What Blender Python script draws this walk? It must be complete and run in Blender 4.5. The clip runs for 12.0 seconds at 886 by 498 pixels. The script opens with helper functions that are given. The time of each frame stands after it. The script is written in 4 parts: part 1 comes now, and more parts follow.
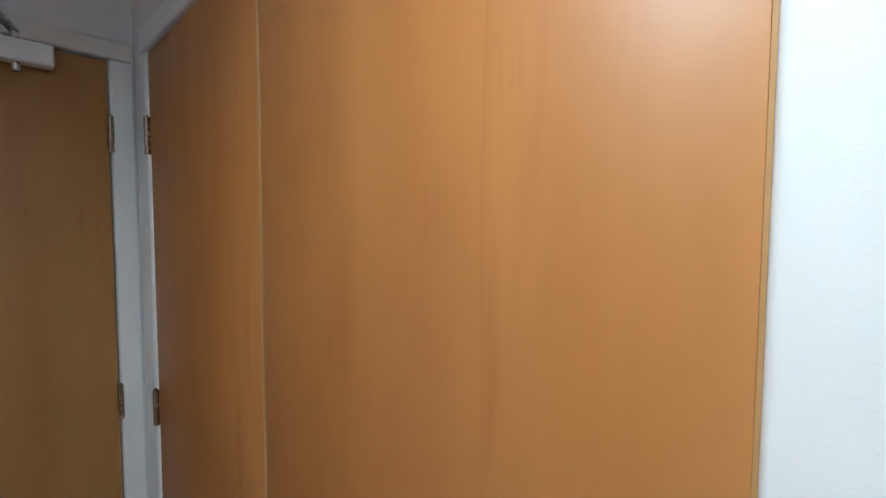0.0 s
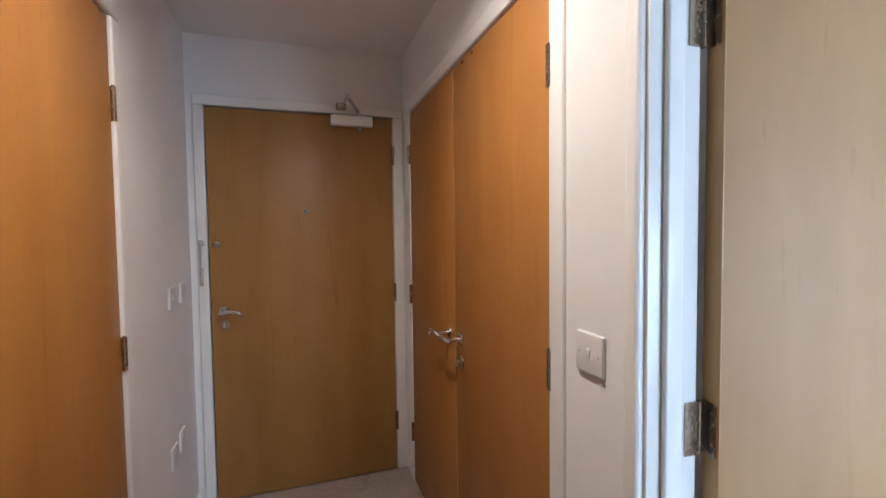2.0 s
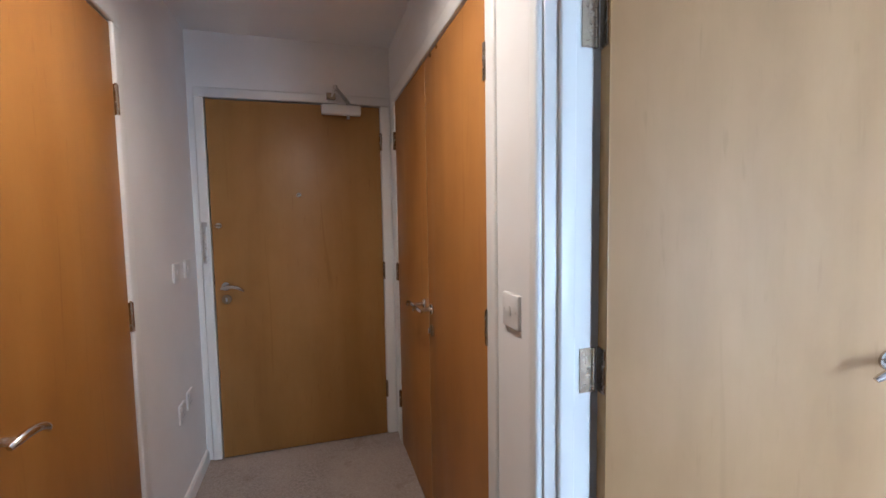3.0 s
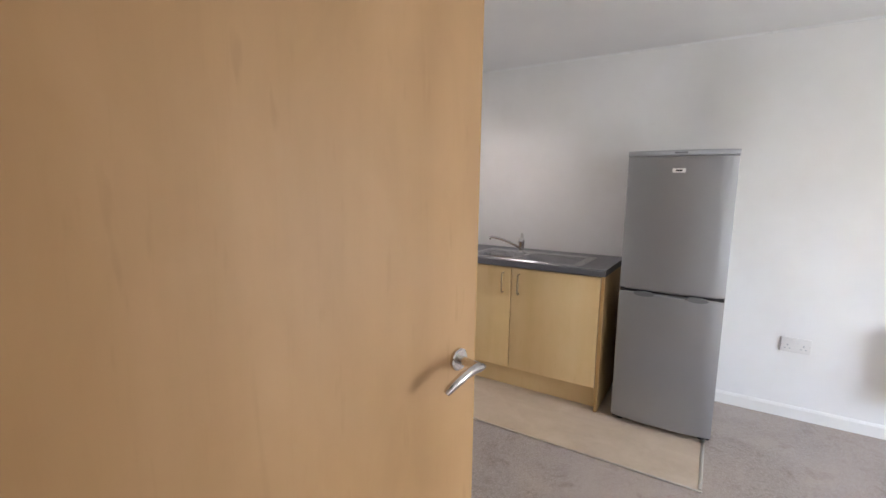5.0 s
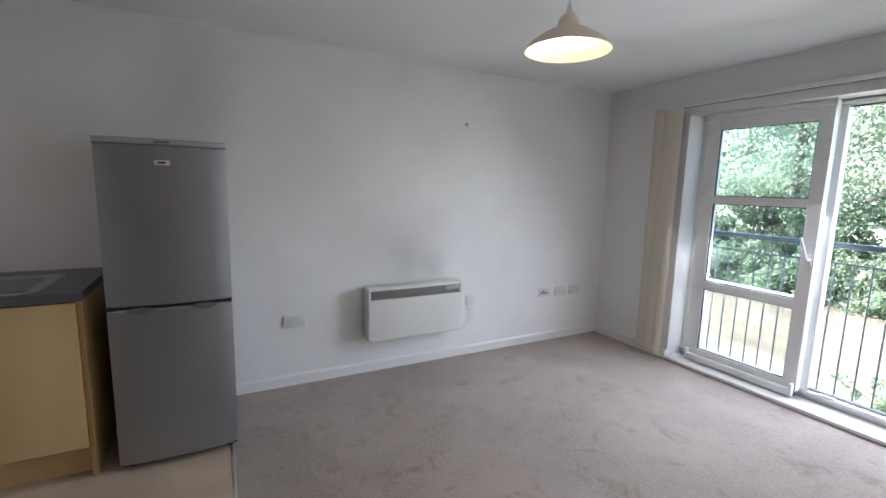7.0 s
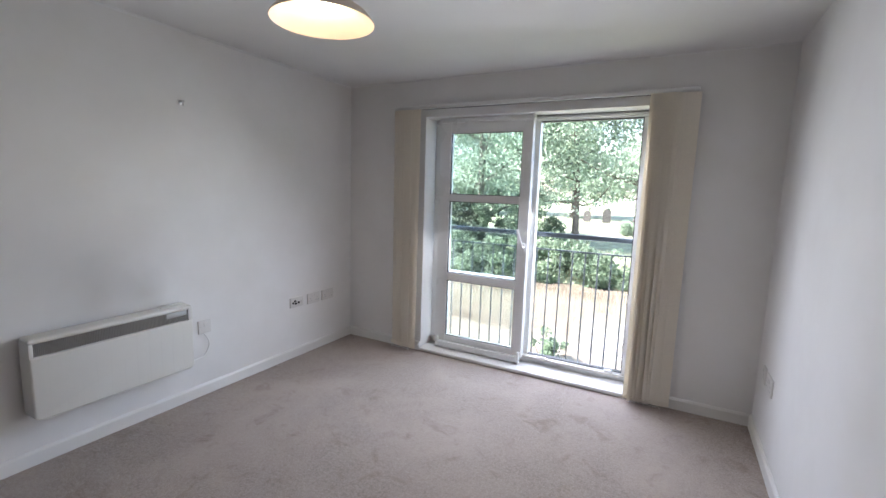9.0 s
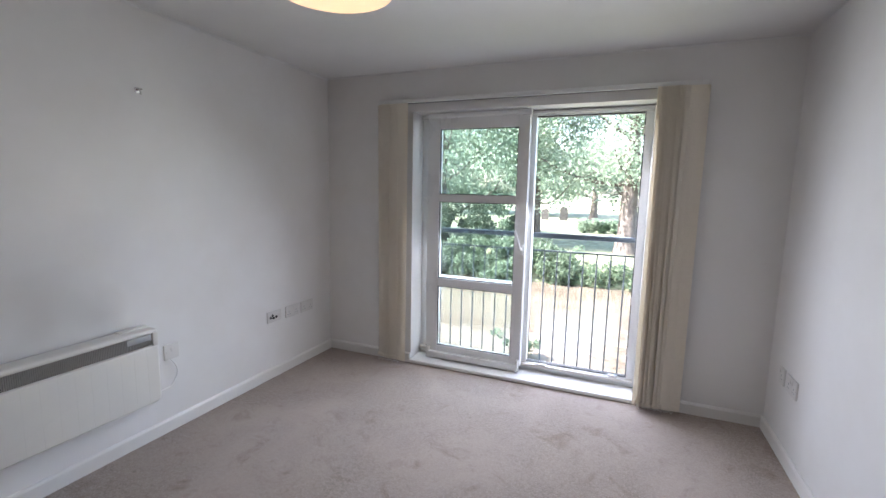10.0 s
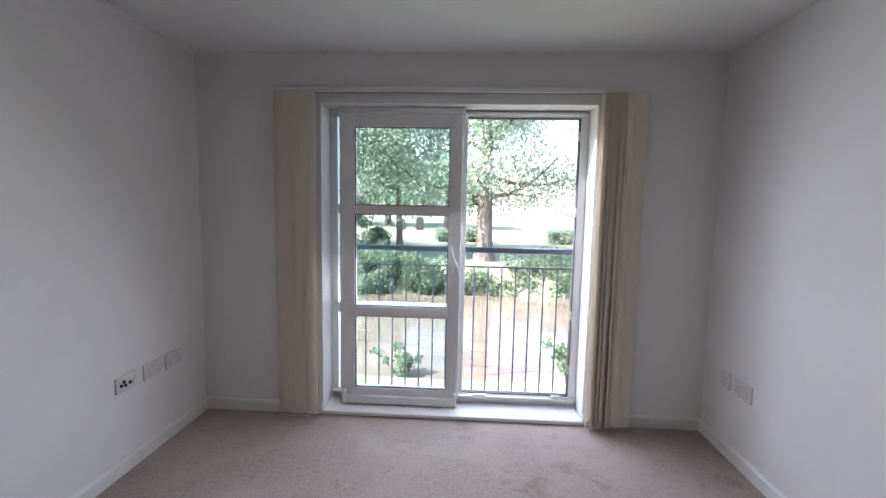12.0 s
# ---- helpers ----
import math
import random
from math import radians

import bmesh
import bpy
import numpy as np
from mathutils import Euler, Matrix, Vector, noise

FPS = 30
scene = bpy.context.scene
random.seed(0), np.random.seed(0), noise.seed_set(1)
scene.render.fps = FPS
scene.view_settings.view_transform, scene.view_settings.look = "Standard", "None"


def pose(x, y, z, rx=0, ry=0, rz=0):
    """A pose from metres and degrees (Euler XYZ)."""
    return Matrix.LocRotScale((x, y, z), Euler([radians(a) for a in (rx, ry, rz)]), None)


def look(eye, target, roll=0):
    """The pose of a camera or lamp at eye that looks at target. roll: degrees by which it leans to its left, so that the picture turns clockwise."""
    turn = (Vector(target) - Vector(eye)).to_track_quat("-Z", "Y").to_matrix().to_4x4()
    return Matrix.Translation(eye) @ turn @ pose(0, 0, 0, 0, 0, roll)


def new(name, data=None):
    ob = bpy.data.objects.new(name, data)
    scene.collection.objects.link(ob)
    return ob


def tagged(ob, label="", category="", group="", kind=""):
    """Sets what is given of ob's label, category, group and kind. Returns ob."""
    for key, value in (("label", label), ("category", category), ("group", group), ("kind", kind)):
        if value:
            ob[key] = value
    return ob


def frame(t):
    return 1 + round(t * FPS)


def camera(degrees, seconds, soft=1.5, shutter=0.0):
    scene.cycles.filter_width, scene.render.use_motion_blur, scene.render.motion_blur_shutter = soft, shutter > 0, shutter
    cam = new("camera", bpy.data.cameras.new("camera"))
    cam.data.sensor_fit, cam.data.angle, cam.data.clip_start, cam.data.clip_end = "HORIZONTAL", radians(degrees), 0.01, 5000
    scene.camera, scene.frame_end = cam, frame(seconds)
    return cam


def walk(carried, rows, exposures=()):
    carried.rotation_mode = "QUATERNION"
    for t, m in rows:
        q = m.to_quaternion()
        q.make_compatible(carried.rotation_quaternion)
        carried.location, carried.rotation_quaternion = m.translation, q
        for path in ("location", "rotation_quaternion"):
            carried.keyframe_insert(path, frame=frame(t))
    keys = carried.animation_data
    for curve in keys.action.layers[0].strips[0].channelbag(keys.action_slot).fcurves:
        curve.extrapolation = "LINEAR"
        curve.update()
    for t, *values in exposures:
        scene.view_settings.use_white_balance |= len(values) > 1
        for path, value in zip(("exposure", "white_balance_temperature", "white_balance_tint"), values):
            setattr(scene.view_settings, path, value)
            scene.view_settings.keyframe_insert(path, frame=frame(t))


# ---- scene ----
cam = camera(90.9, 12.0)
PATH = [
    (0, (-0.31, 0.256, 1.535), (1.129, 1.64, 1.424), 0.2),
    (0.5, (-0.405, 0.072, 1.518), (0.961, 1.531, 1.446), -0.4),
    (1, (-0.537, -0.134, 1.512), (0.589, 1.518, 1.448), -0.5),
    (1.5, (-0.569, -0.385, 1.415), (0.311, 1.41, 1.364), -0.6),
    (2, (-0.582, -0.62, 1.371), (0.053, 1.274, 1.283), -0.7),
    (2.5, (-0.566, -0.799, 1.346), (-0.032, 1.124, 1.209), -0.8),
    (2.7, (-0.538, -0.841, 1.345), (-0.006, 1.081, 1.205), -0.9),
    (4.3, (-0.078, -0.655, 1.326), (1.172, 0.884, 1.062), 0.5),
    (4.5, (-0.049, -0.629, 1.332), (1.342, 0.783, 1.065), 0.6),
    (5, (0.05, -0.601, 1.339), (1.732, 0.447, 1.066), 0.9),
    (5.5, (0.165, -0.608, 1.338), (2.036, 0.043, 1.064), 1.1),
    (6, (0.232, -0.603, 1.343), (2.204, -0.416, 1.069), 1.2),
    (6.5, (0.266, -0.568, 1.353), (2.203, -0.979, 1.077), 1.2),
    (7, (0.292, -0.622, 1.38), (2.045, -1.541, 1.094), 1.4),
    (7.5, (0.315, -0.72, 1.394), (1.863, -1.952, 1.107), 1.5),
    (7.7, (0.327, -0.734, 1.401), (1.798, -2.06, 1.119), 1.6),
    (9.3, (0.723, -0.766, 1.379), (1.577, -2.554, 1.109), 1.7),
    (9.5, (0.774, -0.812, 1.372), (1.601, -2.612, 1.102), 1.5),
    (10, (0.983, -0.857, 1.382), (1.736, -2.691, 1.117), 1.2),
    (10.5, (1.186, -0.831, 1.396), (1.839, -2.705, 1.145), 1.1),
    (11, (1.384, -0.855, 1.4), (1.789, -2.799, 1.167), 1.3),
    (11.5, (1.515, -1.012, 1.369), (1.734, -2.987, 1.15), 1.3),
    (12, (1.596, -1.224, 1.368), (1.701, -3.211, 1.164), 1.1),
]
walk(cam, [(t, look(eye, target, roll)) for t, eye, target, roll in PATH],
     exposures=[(0.0, 5.28, 3950, -5), (0.4, 4.95, 4760, 8), (1.5, 5.1, 5080, 9), (2.7, 5.03, 4850, 10), (4.3, 4.9, 5850, 13), (5.0, 4.56, 6450, 20),
                (5.5, 4.28, 6500, 21), (6.0, 4.06, 6350, 20), (6.5, 3.82, 6350, 18), (7.0, 3.34, 6250, 19), (7.7, 3.27, 6300, 20), (9.3, 3.13, 6320, 21), (10.5, 3.04, 6300, 22), (12.0, 2.74, 6250, 24)])

# ---- daylight, lamps ----
world = bpy.data.worlds.new("sky_world")
scene.world = world
world.use_nodes = True
wn = world.node_tree.nodes
sky = wn.new("ShaderNodeTexSky")
sky.sky_type, sky.sun_disc = "NISHITA", False
sky.sun_elevation, sky.sun_rotation = radians(47), radians(63)
sky.air_density, sky.dust_density = 1.2, 2.0
wn["Background"].inputs["Strength"].default_value = 0.14
world.node_tree.links.new(sky.outputs["Color"], wn["Background"].inputs["Color"])


def lamp(name, kind, m, power, colour, **kw):
    d = bpy.data.lights.new(name, kind)
    d.energy, d.color = power, colour
    if "size" in kw:
        d.shadow_soft_size = kw["size"]
    if "area" in kw:
        d.shape, d.size, d.size_y = "RECTANGLE", *kw["area"]
    if "angle" in kw:
        d.angle = radians(kw["angle"])
    if "spread" in kw:
        d.spread = radians(kw["spread"])
    if "spot" in kw:
        d.spot_size, d.spot_blend = radians(kw["spot"]), kw["blend"]
    ob = new(name, d)
    ob.matrix_world = m
    return ob


WARM, BULB = (1.0, 0.75, 0.50), (1.0, 0.73, 0.53)
# the sun stands high beside the building and behind its front, so that none of it falls into the room
lamp("sun", "SUN", look((6.2, 3.2, 7.4), (0.0, 0.0, 0.0)), 5.0, (1.0, 0.95, 0.87), angle=0.5)
# the sky's light in the opening of the balcony window
lamp("window_sky", "AREA", look((1.67, -4.20, 1.02), (1.02, -1.8, -0.60)), 5.1, (0.85, 0.93, 1.0), area=(1.55, 1.80), spread=162)
lamp("hall_spot", "SPOT", look((-0.54, 0.30, 2.318), (-0.54, 0.30, 0)), 2.0, WARM, size=0.035, spot=165, blend=1.0)
lamp("kitchen_spot", "SPOT", look((2.48, 0.92, 2.243), (2.48, 0.92, 0)), 0.85, (1.0, 0.94, 0.90), size=0.035, spot=140, blend=0.6)
lamp("pendant_bulb", "POINT", pose(1.845, -2.03, 2.022), 0.10, BULB, size=0.04)

# ---- the plan, in metres ----
HX0 = -1.078                  # hall, west face; its east face is x = 0
RX0, RX1 = 0.115, 3.28        # living room, west and east faces

# ---- materials ----


class Mat:
    """A node material with short helpers; coordinates are the object's own, in metres."""

    def __init__(self, name, rough=0.5, metal=0.0, spec=0.5):
        self.m = bpy.data.materials.new(name)
        self.m.use_nodes = True
        self.t = self.m.node_tree
        self.b = self.t.nodes["Principled BSDF"]
        self.b.inputs["Roughness"].default_value = rough
        self.b.inputs["Metallic"].default_value = metal
        self.b.inputs["Specular IOR Level"].default_value = spec
        self.geo = None

    def n(self, kind, **kw):
        node = self.t.nodes.new("ShaderNode" + kind)
        for k, v in kw.items():
            node.inputs[k.replace("_", " ")].default_value = v
        return node

    def link(self, a, b):
        self.t.links.new(a, b)

    def at(self, scale=(1, 1, 1), shift=False):
        c = self.n("TexCoord")
        mp = self.n("Mapping", Scale=scale)
        self.link(c.outputs["Object"], mp.inputs["Vector"])
        if shift:
            info = self.n("ObjectInfo")
            mul = self.t.nodes.new("ShaderNodeMath")
            mul.operation = "MULTIPLY"
            mul.inputs[1].default_value = 37.0
            self.link(info.outputs["Random"], mul.inputs[0])
            self.link(mul.outputs[0], mp.inputs["Location"])
        return mp.outputs["Vector"]

    def noise(self, vec, scale, detail=4.0, rough=0.55, dist=0.0):
        x = self.n("TexNoise", Scale=scale, Detail=detail, Roughness=rough, Distortion=dist)
        self.link(vec, x.inputs["Vector"])
        return x.outputs["Fac"]

    def ramp(self, fac, stops):
        r = self.t.nodes.new("ShaderNodeValToRGB")
        e = r.color_ramp.elements
        while len(e) < len(stops):
            e.new(0.5)
        for el, (p, c) in zip(e, stops):
            el.position, el.color = p, (*c, 1)
        self.link(fac, r.inputs["Fac"])
        return r.outputs["Color"]

    def mix(self, a, b, fac, how="MIX"):
        x = self.t.nodes.new("ShaderNodeMix")
        x.data_type, x.blend_type = "RGBA", how
        for v, s in ((fac, x.inputs[0]), (a, x.inputs[6]), (b, x.inputs[7])):
            if isinstance(v, (int, float)):
                s.default_value = v
            elif isinstance(v, tuple):
                s.default_value = (*v, 1)
            else:
                self.link(v, s)
        return x.outputs[2]

    def colour(self, c):
        if isinstance(c, tuple):
            self.b.inputs["Base Color"].default_value = (*c, 1)
        else:
            self.link(c, self.b.inputs["Base Color"])
        return self

    def rough(self, fac, lo, hi):
        r = self.n("MapRange", To_Min=lo, To_Max=hi)
        self.link(fac, r.inputs["Value"])
        self.link(r.outputs["Result"], self.b.inputs["Roughness"])
        return self

    def bump(self, height, strength, distance):
        b = self.n("Bump", Strength=strength, Distance=distance)
        self.link(height, b.inputs["Height"])
        self.link(b.outputs["Normal"], self.b.inputs["Normal"])
        return self


def paint(name, c, rough=0.6, grime=0.06):
    m = Mat(name, rough)
    v = m.at()
    big = m.noise(v, 1.3, 5, 0.6)
    m.colour(m.mix(tuple(x * (1 - grime) for x in c), c, m.ramp(big, [(0.35, (0, 0, 0)), (0.62, (1, 1, 1))])))
    m.bump(m.noise(v, 420, 3, 0.6), 0.25, 0.0006)
    m.rough(big, rough - 0.06, rough + 0.06)
    return m.m


def wall_paint(name, dark_patches=()):
    """Matt emulsion with scuffs and a few dusty marks; dark_patches: centres and sizes of soft darker patches."""
    m = Mat(name, 0.75, spec=0.3)
    v = m.at()
    big = m.noise(v, 0.9, 5, 0.62)
    c = m.mix((0.74, 0.725, 0.70), (0.80, 0.79, 0.775), m.ramp(big, [(0.36, (0, 0, 0)), (0.6, (1, 1, 1))]))
    scuff = m.ramp(m.noise(m.at((1, 1, 2.2)), 7, 6, 0.75, 0.5), [(0.66, (0, 0, 0)), (0.78, (0.35, 0.35, 0.35))])
    c = m.mix(c, (0.60, 0.58, 0.55), scuff)
    for (x, y, z), (sx, sy, sz) in dark_patches:
        g = m.t.nodes.new("ShaderNodeTexGradient")
        g.gradient_type = "SPHERICAL"
        mp = m.n("Mapping", Location=(-x / sx, -y / sy, -z / sz), Scale=(1 / sx, 1 / sy, 1 / sz))
        tc = m.n("TexCoord")
        wob = m.t.nodes.new("ShaderNodeVectorMath")
        wob.operation = "MULTIPLY_ADD"
        nz = m.n("TexNoise", Scale=3.0, Detail=3.0)
        m.link(tc.outputs["Object"], nz.inputs["Vector"])
        m.link(nz.outputs["Color"], wob.inputs[0])
        wob.inputs[1].default_value = (0.0, 0.16, 0.16)
        m.link(tc.outputs["Object"], wob.inputs[2])
        m.link(wob.outputs[0], mp.inputs["Vector"])
        m.link(mp.outputs["Vector"], g.inputs["Vector"])
        c = m.mix(c, (0.42, 0.40, 0.375), m.ramp(g.outputs["Fac"], [(0.0, (0, 0, 0)), (0.9, (0.42, 0.42, 0.42))]))
    m.colour(c)
    m.bump(m.noise(v, 260, 4, 0.6), 0.3, 0.0007)
    return m.m


def veneer(name, dark, mid, light, gloss=0.32, along=2):
    """Crown-cut veneer: broad soft leaves of tone, long faint grain and a few short dark streaks along one axis."""
    m = Mat(name, gloss, spec=0.45)

    def stretch(a, b):
        v = [a, a, a]
        v[along] = b
        return m.at(tuple(v), True)
    broad = m.noise(stretch(3.4, 0.35), 1.0, 2, 0.5, 0.5)
    streak = m.noise(stretch(15, 0.40), 1.0, 4, 0.6, 0.5)
    pore = m.noise(stretch(150, 7.0), 1.0, 3, 0.7)
    flame = m.noise(stretch(13, 0.9), 1.0, 3, 0.55, 1.4)
    fleck = m.noise(stretch(48, 7.5), 1.0, 2, 0.5)
    blotch = m.noise(stretch(9, 4.0), 1.0, 4, 0.6, 0.4)
    c = m.ramp(broad, [(0.30, dark), (0.5, mid), (0.72, light)])
    c = m.mix(c, m.ramp(streak, [(0.25, dark), (0.5, mid), (0.78, light)]), 0.22)
    c = m.mix(c, m.ramp(blotch, [(0.3, dark), (0.5, mid), (0.7, light)]), 0.25)
    c = m.mix(c, dark, m.ramp(flame, [(0.64, (0, 0, 0)), (0.74, (0.50, 0.50, 0.50))]))
    c = m.mix(c, dark, m.ramp(fleck, [(0.66, (0, 0, 0)), (0.76, (0.45, 0.45, 0.45))]))
    c = m.mix(c, dark, m.ramp(pore, [(0.58, (0, 0, 0)), (0.80, (0.22, 0.22, 0.22))]))
    m.colour(c)
    m.bump(pore, 0.10, 0.0003)
    m.rough(streak, gloss - 0.04, gloss + 0.08)
    return m.m


def carpet(name):
    """Short twisted pile, grey-brown, with trodden patches and a few stains."""
    m = Mat(name, 0.95, spec=0.15)
    v = m.at()
    tuft = m.noise(v, 120, 4, 0.8)
    clump = m.noise(v, 52, 4, 0.75)
    wear = m.noise(v, 1.4, 6, 0.65, 0.6)
    stain = m.noise(v, 5.5, 6, 0.7, 0.9)
    c = m.ramp(tuft, [(0.30, (0.195, 0.154, 0.128)), (0.5, (0.340, 0.276, 0.234)), (0.70, (0.48, 0.406, 0.350))])
    c = m.mix(c, (0.185, 0.144, 0.119), m.ramp(clump, [(0.45, (0, 0, 0)), (0.68, (0.70, 0.70, 0.70))]))
    c = m.mix(c, (0.405, 0.332, 0.284), m.ramp(wear, [(0.42, (0, 0, 0)), (0.64, (0.75, 0.75, 0.75))]))
    c = m.mix(c, (0.185, 0.128, 0.092), m.ramp(stain, [(0.55, (0, 0, 0)), (0.72, (0.70, 0.70, 0.70))]))
    spot = m.noise(v, 16, 3, 0.6, 0.3)
    c = m.mix(c, (0.115, 0.080, 0.060), m.ramp(spot, [(0.70, (0, 0, 0)), (0.78, (0.6, 0.6, 0.6))]))
    m.colour(c)
    h = m.mix(tuft, clump, 0.35)
    m.bump(h, 0.9, 0.004)
    m.b.inputs["Sheen Weight"].default_value = 0.25
    m.b.inputs["Sheen Roughness"].default_value = 0.6
    return m.m


def vinyl(name):
    m = Mat(name, 0.32, spec=0.4)
    v = m.at((1, 1, 1))
    c = m.ramp(m.noise(m.at((2.2, 1.4, 1)), 3.2, 6, 0.65, 0.8), [(0.3, (0.52, 0.415, 0.305)), (0.55, (0.575, 0.47, 0.36)), (0.75, (0.62, 0.52, 0.41))])
    c = m.mix(c, (0.38, 0.29, 0.19), m.ramp(m.noise(v, 2.4, 5, 0.7), [(0.5, (0, 0, 0)), (0.75, (0.5, 0.5, 0.5))]))
    m.colour(c)
    m.bump(m.noise(v, 120, 3, 0.6), 0.15, 0.0006)
    m.rough(m.noise(v, 6, 4, 0.6), 0.24, 0.42)
    return m.m


def metal(name, c, rough, streak=(1, 1, 1), scale=60):
    m = Mat(name, rough, 1.0)
    v = m.at(streak)
    f = m.noise(v, scale, 4, 0.6)
    m.colour(m.mix(tuple(x * 0.86 for x in c), c, f))
    m.rough(f, rough - 0.06, rough + 0.08)
    m.bump(f, 0.05, 0.0003)
    return m.m


def silver_paint(name):
    """Silver-grey coated steel of the fridge."""
    m = Mat(name, 0.36, 0.70, 0.5)
    v = m.at()
    fleck = m.noise(v, 900, 2, 0.6)
    big = m.noise(v, 3.0, 4, 0.6)
    m.colour(m.mix(m.ramp(fleck, [(0.35, (0.29, 0.295, 0.30)), (0.65, (0.39, 0.395, 0.40))]), (0.32, 0.323, 0.325), m.ramp(big, [(0.4, (0, 0, 0)), (0.7, (0.5, 0.5, 0.5))])))
    m.rough(big, 0.31, 0.42)
    m.bump(m.noise(v, 500, 2, 0.5), 0.06, 0.0003)
    return m.m


def laminate(name):
    m = Mat(name, 0.38, spec=0.5)
    v = m.at()
    c = m.ramp(m.noise(v, 260, 4, 0.75), [(0.32, (0.055, 0.055, 0.062)), (0.52, (0.115, 0.115, 0.125)), (0.68, (0.21, 0.21, 0.22))])
    m.colour(m.mix(c, (0.10, 0.10, 0.11), m.noise(v, 12, 4, 0.6)))
    m.rough(m.noise(v, 30, 4, 0.6), 0.3, 0.46)
    return m.m


def fabric(name, c):
    m = Mat(name, 0.85, spec=0.2)
    v = m.at((1, 1, 1))
    weave = m.noise(m.at((1, 1, 0.12)), 700, 3, 0.6)
    m.colour(m.mix(tuple(x * 0.86 for x in c), c, m.ramp(weave, [(0.35, (0, 0, 0)), (0.65, (1, 1, 1))])))
    m.bump(weave, 0.3, 0.0004)
    b = m.b
    tr = m.n("BsdfTranslucent", Color=(*c, 1))
    mx = m.n("MixShader", Fac=0.36)
    m.link(b.outputs[0], mx.inputs[1])
    m.link(tr.outputs[0], mx.inputs[2])
    m.link(mx.outputs[0], m.t.nodes["Material Output"].inputs["Surface"])
    return m.m


def glass(name, tint):
    m = Mat(name)
    t = m.n("BsdfTransparent", Color=(*tint, 1))
    g = m.n("BsdfGlossy", Color=(1, 1, 1, 1), Roughness=0.01)
    f = m.n("Fresnel", IOR=1.35)
    mx = m.n("MixShader")
    m.link(f.outputs[0], mx.inputs[0])
    m.link(t.outputs[0], mx.inputs[1])
    m.link(g.outputs[0], mx.inputs[2])
    m.link(mx.outputs[0], m.t.nodes["Material Output"].inputs["Surface"])
    return m.m


def glow(name, c, strength):
    m = Mat(name, 0.4)
    m.b.inputs["Base Color"].default_value = (*c, 1)
    m.b.inputs["Emission Color"].default_value = (*c, 1)
    m.b.inputs["Emission Strength"].default_value = strength
    return m.m


def leaf_mat(name, dark, light):
    m = Mat(name, 0.5, spec=0.35)
    g = m.n("NewGeometry")
    c = m.ramp(g.outputs["Random Per Island"], [(0.0, dark), (0.5, tuple((a + b) / 2 for a, b in zip(dark, light))), (1.0, light)])
    c = m.mix(c, dark, m.ramp(m.noise(m.at(), 0.9, 3, 0.6), [(0.4, (0, 0, 0)), (0.7, (0.5, 0.5, 0.5))]))
    m.colour(c)
    tr = m.n("BsdfTranslucent")
    m.link(m.mix(c, (0.42, 0.54, 0.43), 0.6), tr.inputs["Color"])
    mx = m.n("MixShader", Fac=0.5)
    m.link(m.b.outputs[0], mx.inputs[1])
    m.link(tr.outputs[0], mx.inputs[2])
    m.link(mx.outputs[0], m.t.nodes["Material Output"].inputs["Surface"])
    return m.m


def rough_mat(name, a, b, scale, rough=0.9, stretch=(1, 1, 1), bump=0.01):
    m = Mat(name, rough, spec=0.2)
    v = m.at(stretch)
    f = m.noise(v, scale, 6, 0.7, 0.4)
    m.colour(m.mix(m.ramp(f, [(0.35, a), (0.65, b)]), a, m.ramp(m.noise(v, scale * 0.12, 4, 0.6), [(0.42, (0, 0, 0)), (0.7, (0.6, 0.6, 0.6))])))
    m.bump(f, 0.7, bump)
    return m.m


def water_mat(name):
    m = Mat(name, 0.05, spec=0.8)
    v = m.at((1, 2.2, 1))
    m.colour(m.ramp(m.noise(v, 0.35, 5, 0.6, 0.7), [(0.35, (0.080, 0.069, 0.053)), (0.65, (0.140, 0.123, 0.098))]))
    m.bump(m.noise(v, 2.6, 4, 0.6, 0.4), 0.10, 0.05)
    return m.m


WALL = wall_paint("wall_emulsion")
# east wall: three soft darker patches above the heater, one above the fridge
PATCHY = wall_paint("wall_emulsion_patchy", (((RX1, -1.80, 0.86), (1.0, 0.22, 0.26)), ((RX1, -2.02, 0.84), (1.0, 0.16, 0.20)), ((RX1, -1.70, 1.02), (1.0, 0.60, 0.42)), ((RX1, -0.42, 1.95), (1.0, 0.34, 0.52))))
CEIL = paint("ceiling_emulsion", (0.80, 0.795, 0.785), 0.8, 0.05)
GLOSSW = paint("white_satin_woodwork", (0.78, 0.77, 0.74), 0.32, 0.05)
VENEER = veneer("door_veneer", (0.285, 0.108, 0.018), (0.375, 0.163, 0.030), (0.435, 0.205, 0.047), 0.44)
FRONTV = veneer("front_door_veneer", (0.245, 0.115, 0.026), (0.325, 0.166, 0.043), (0.380, 0.208, 0.062), 0.40)
PALEV = veneer("pale_door_veneer", (0.335, 0.190, 0.080), (0.415, 0.245, 0.108), (0.475, 0.295, 0.145), 0.54)
EDGE = veneer("door_lipping", (0.33, 0.18, 0.06), (0.42, 0.25, 0.09), (0.48, 0.31, 0.13), 0.4)
MAPLE = veneer("maple_foil", (0.61, 0.405, 0.18), (0.67, 0.46, 0.22), (0.72, 0.515, 0.27), 0.36)
MAPLED = veneer("maple_foil_panel", (0.22, 0.135, 0.062), (0.30, 0.19, 0.092), (0.35, 0.235, 0.12), 0.5)
CARPET = carpet("twist_carpet")
VINYL = vinyl("vinyl_sheet")
STEEL = metal("satin_steel", (0.62, 0.60, 0.57), 0.28)
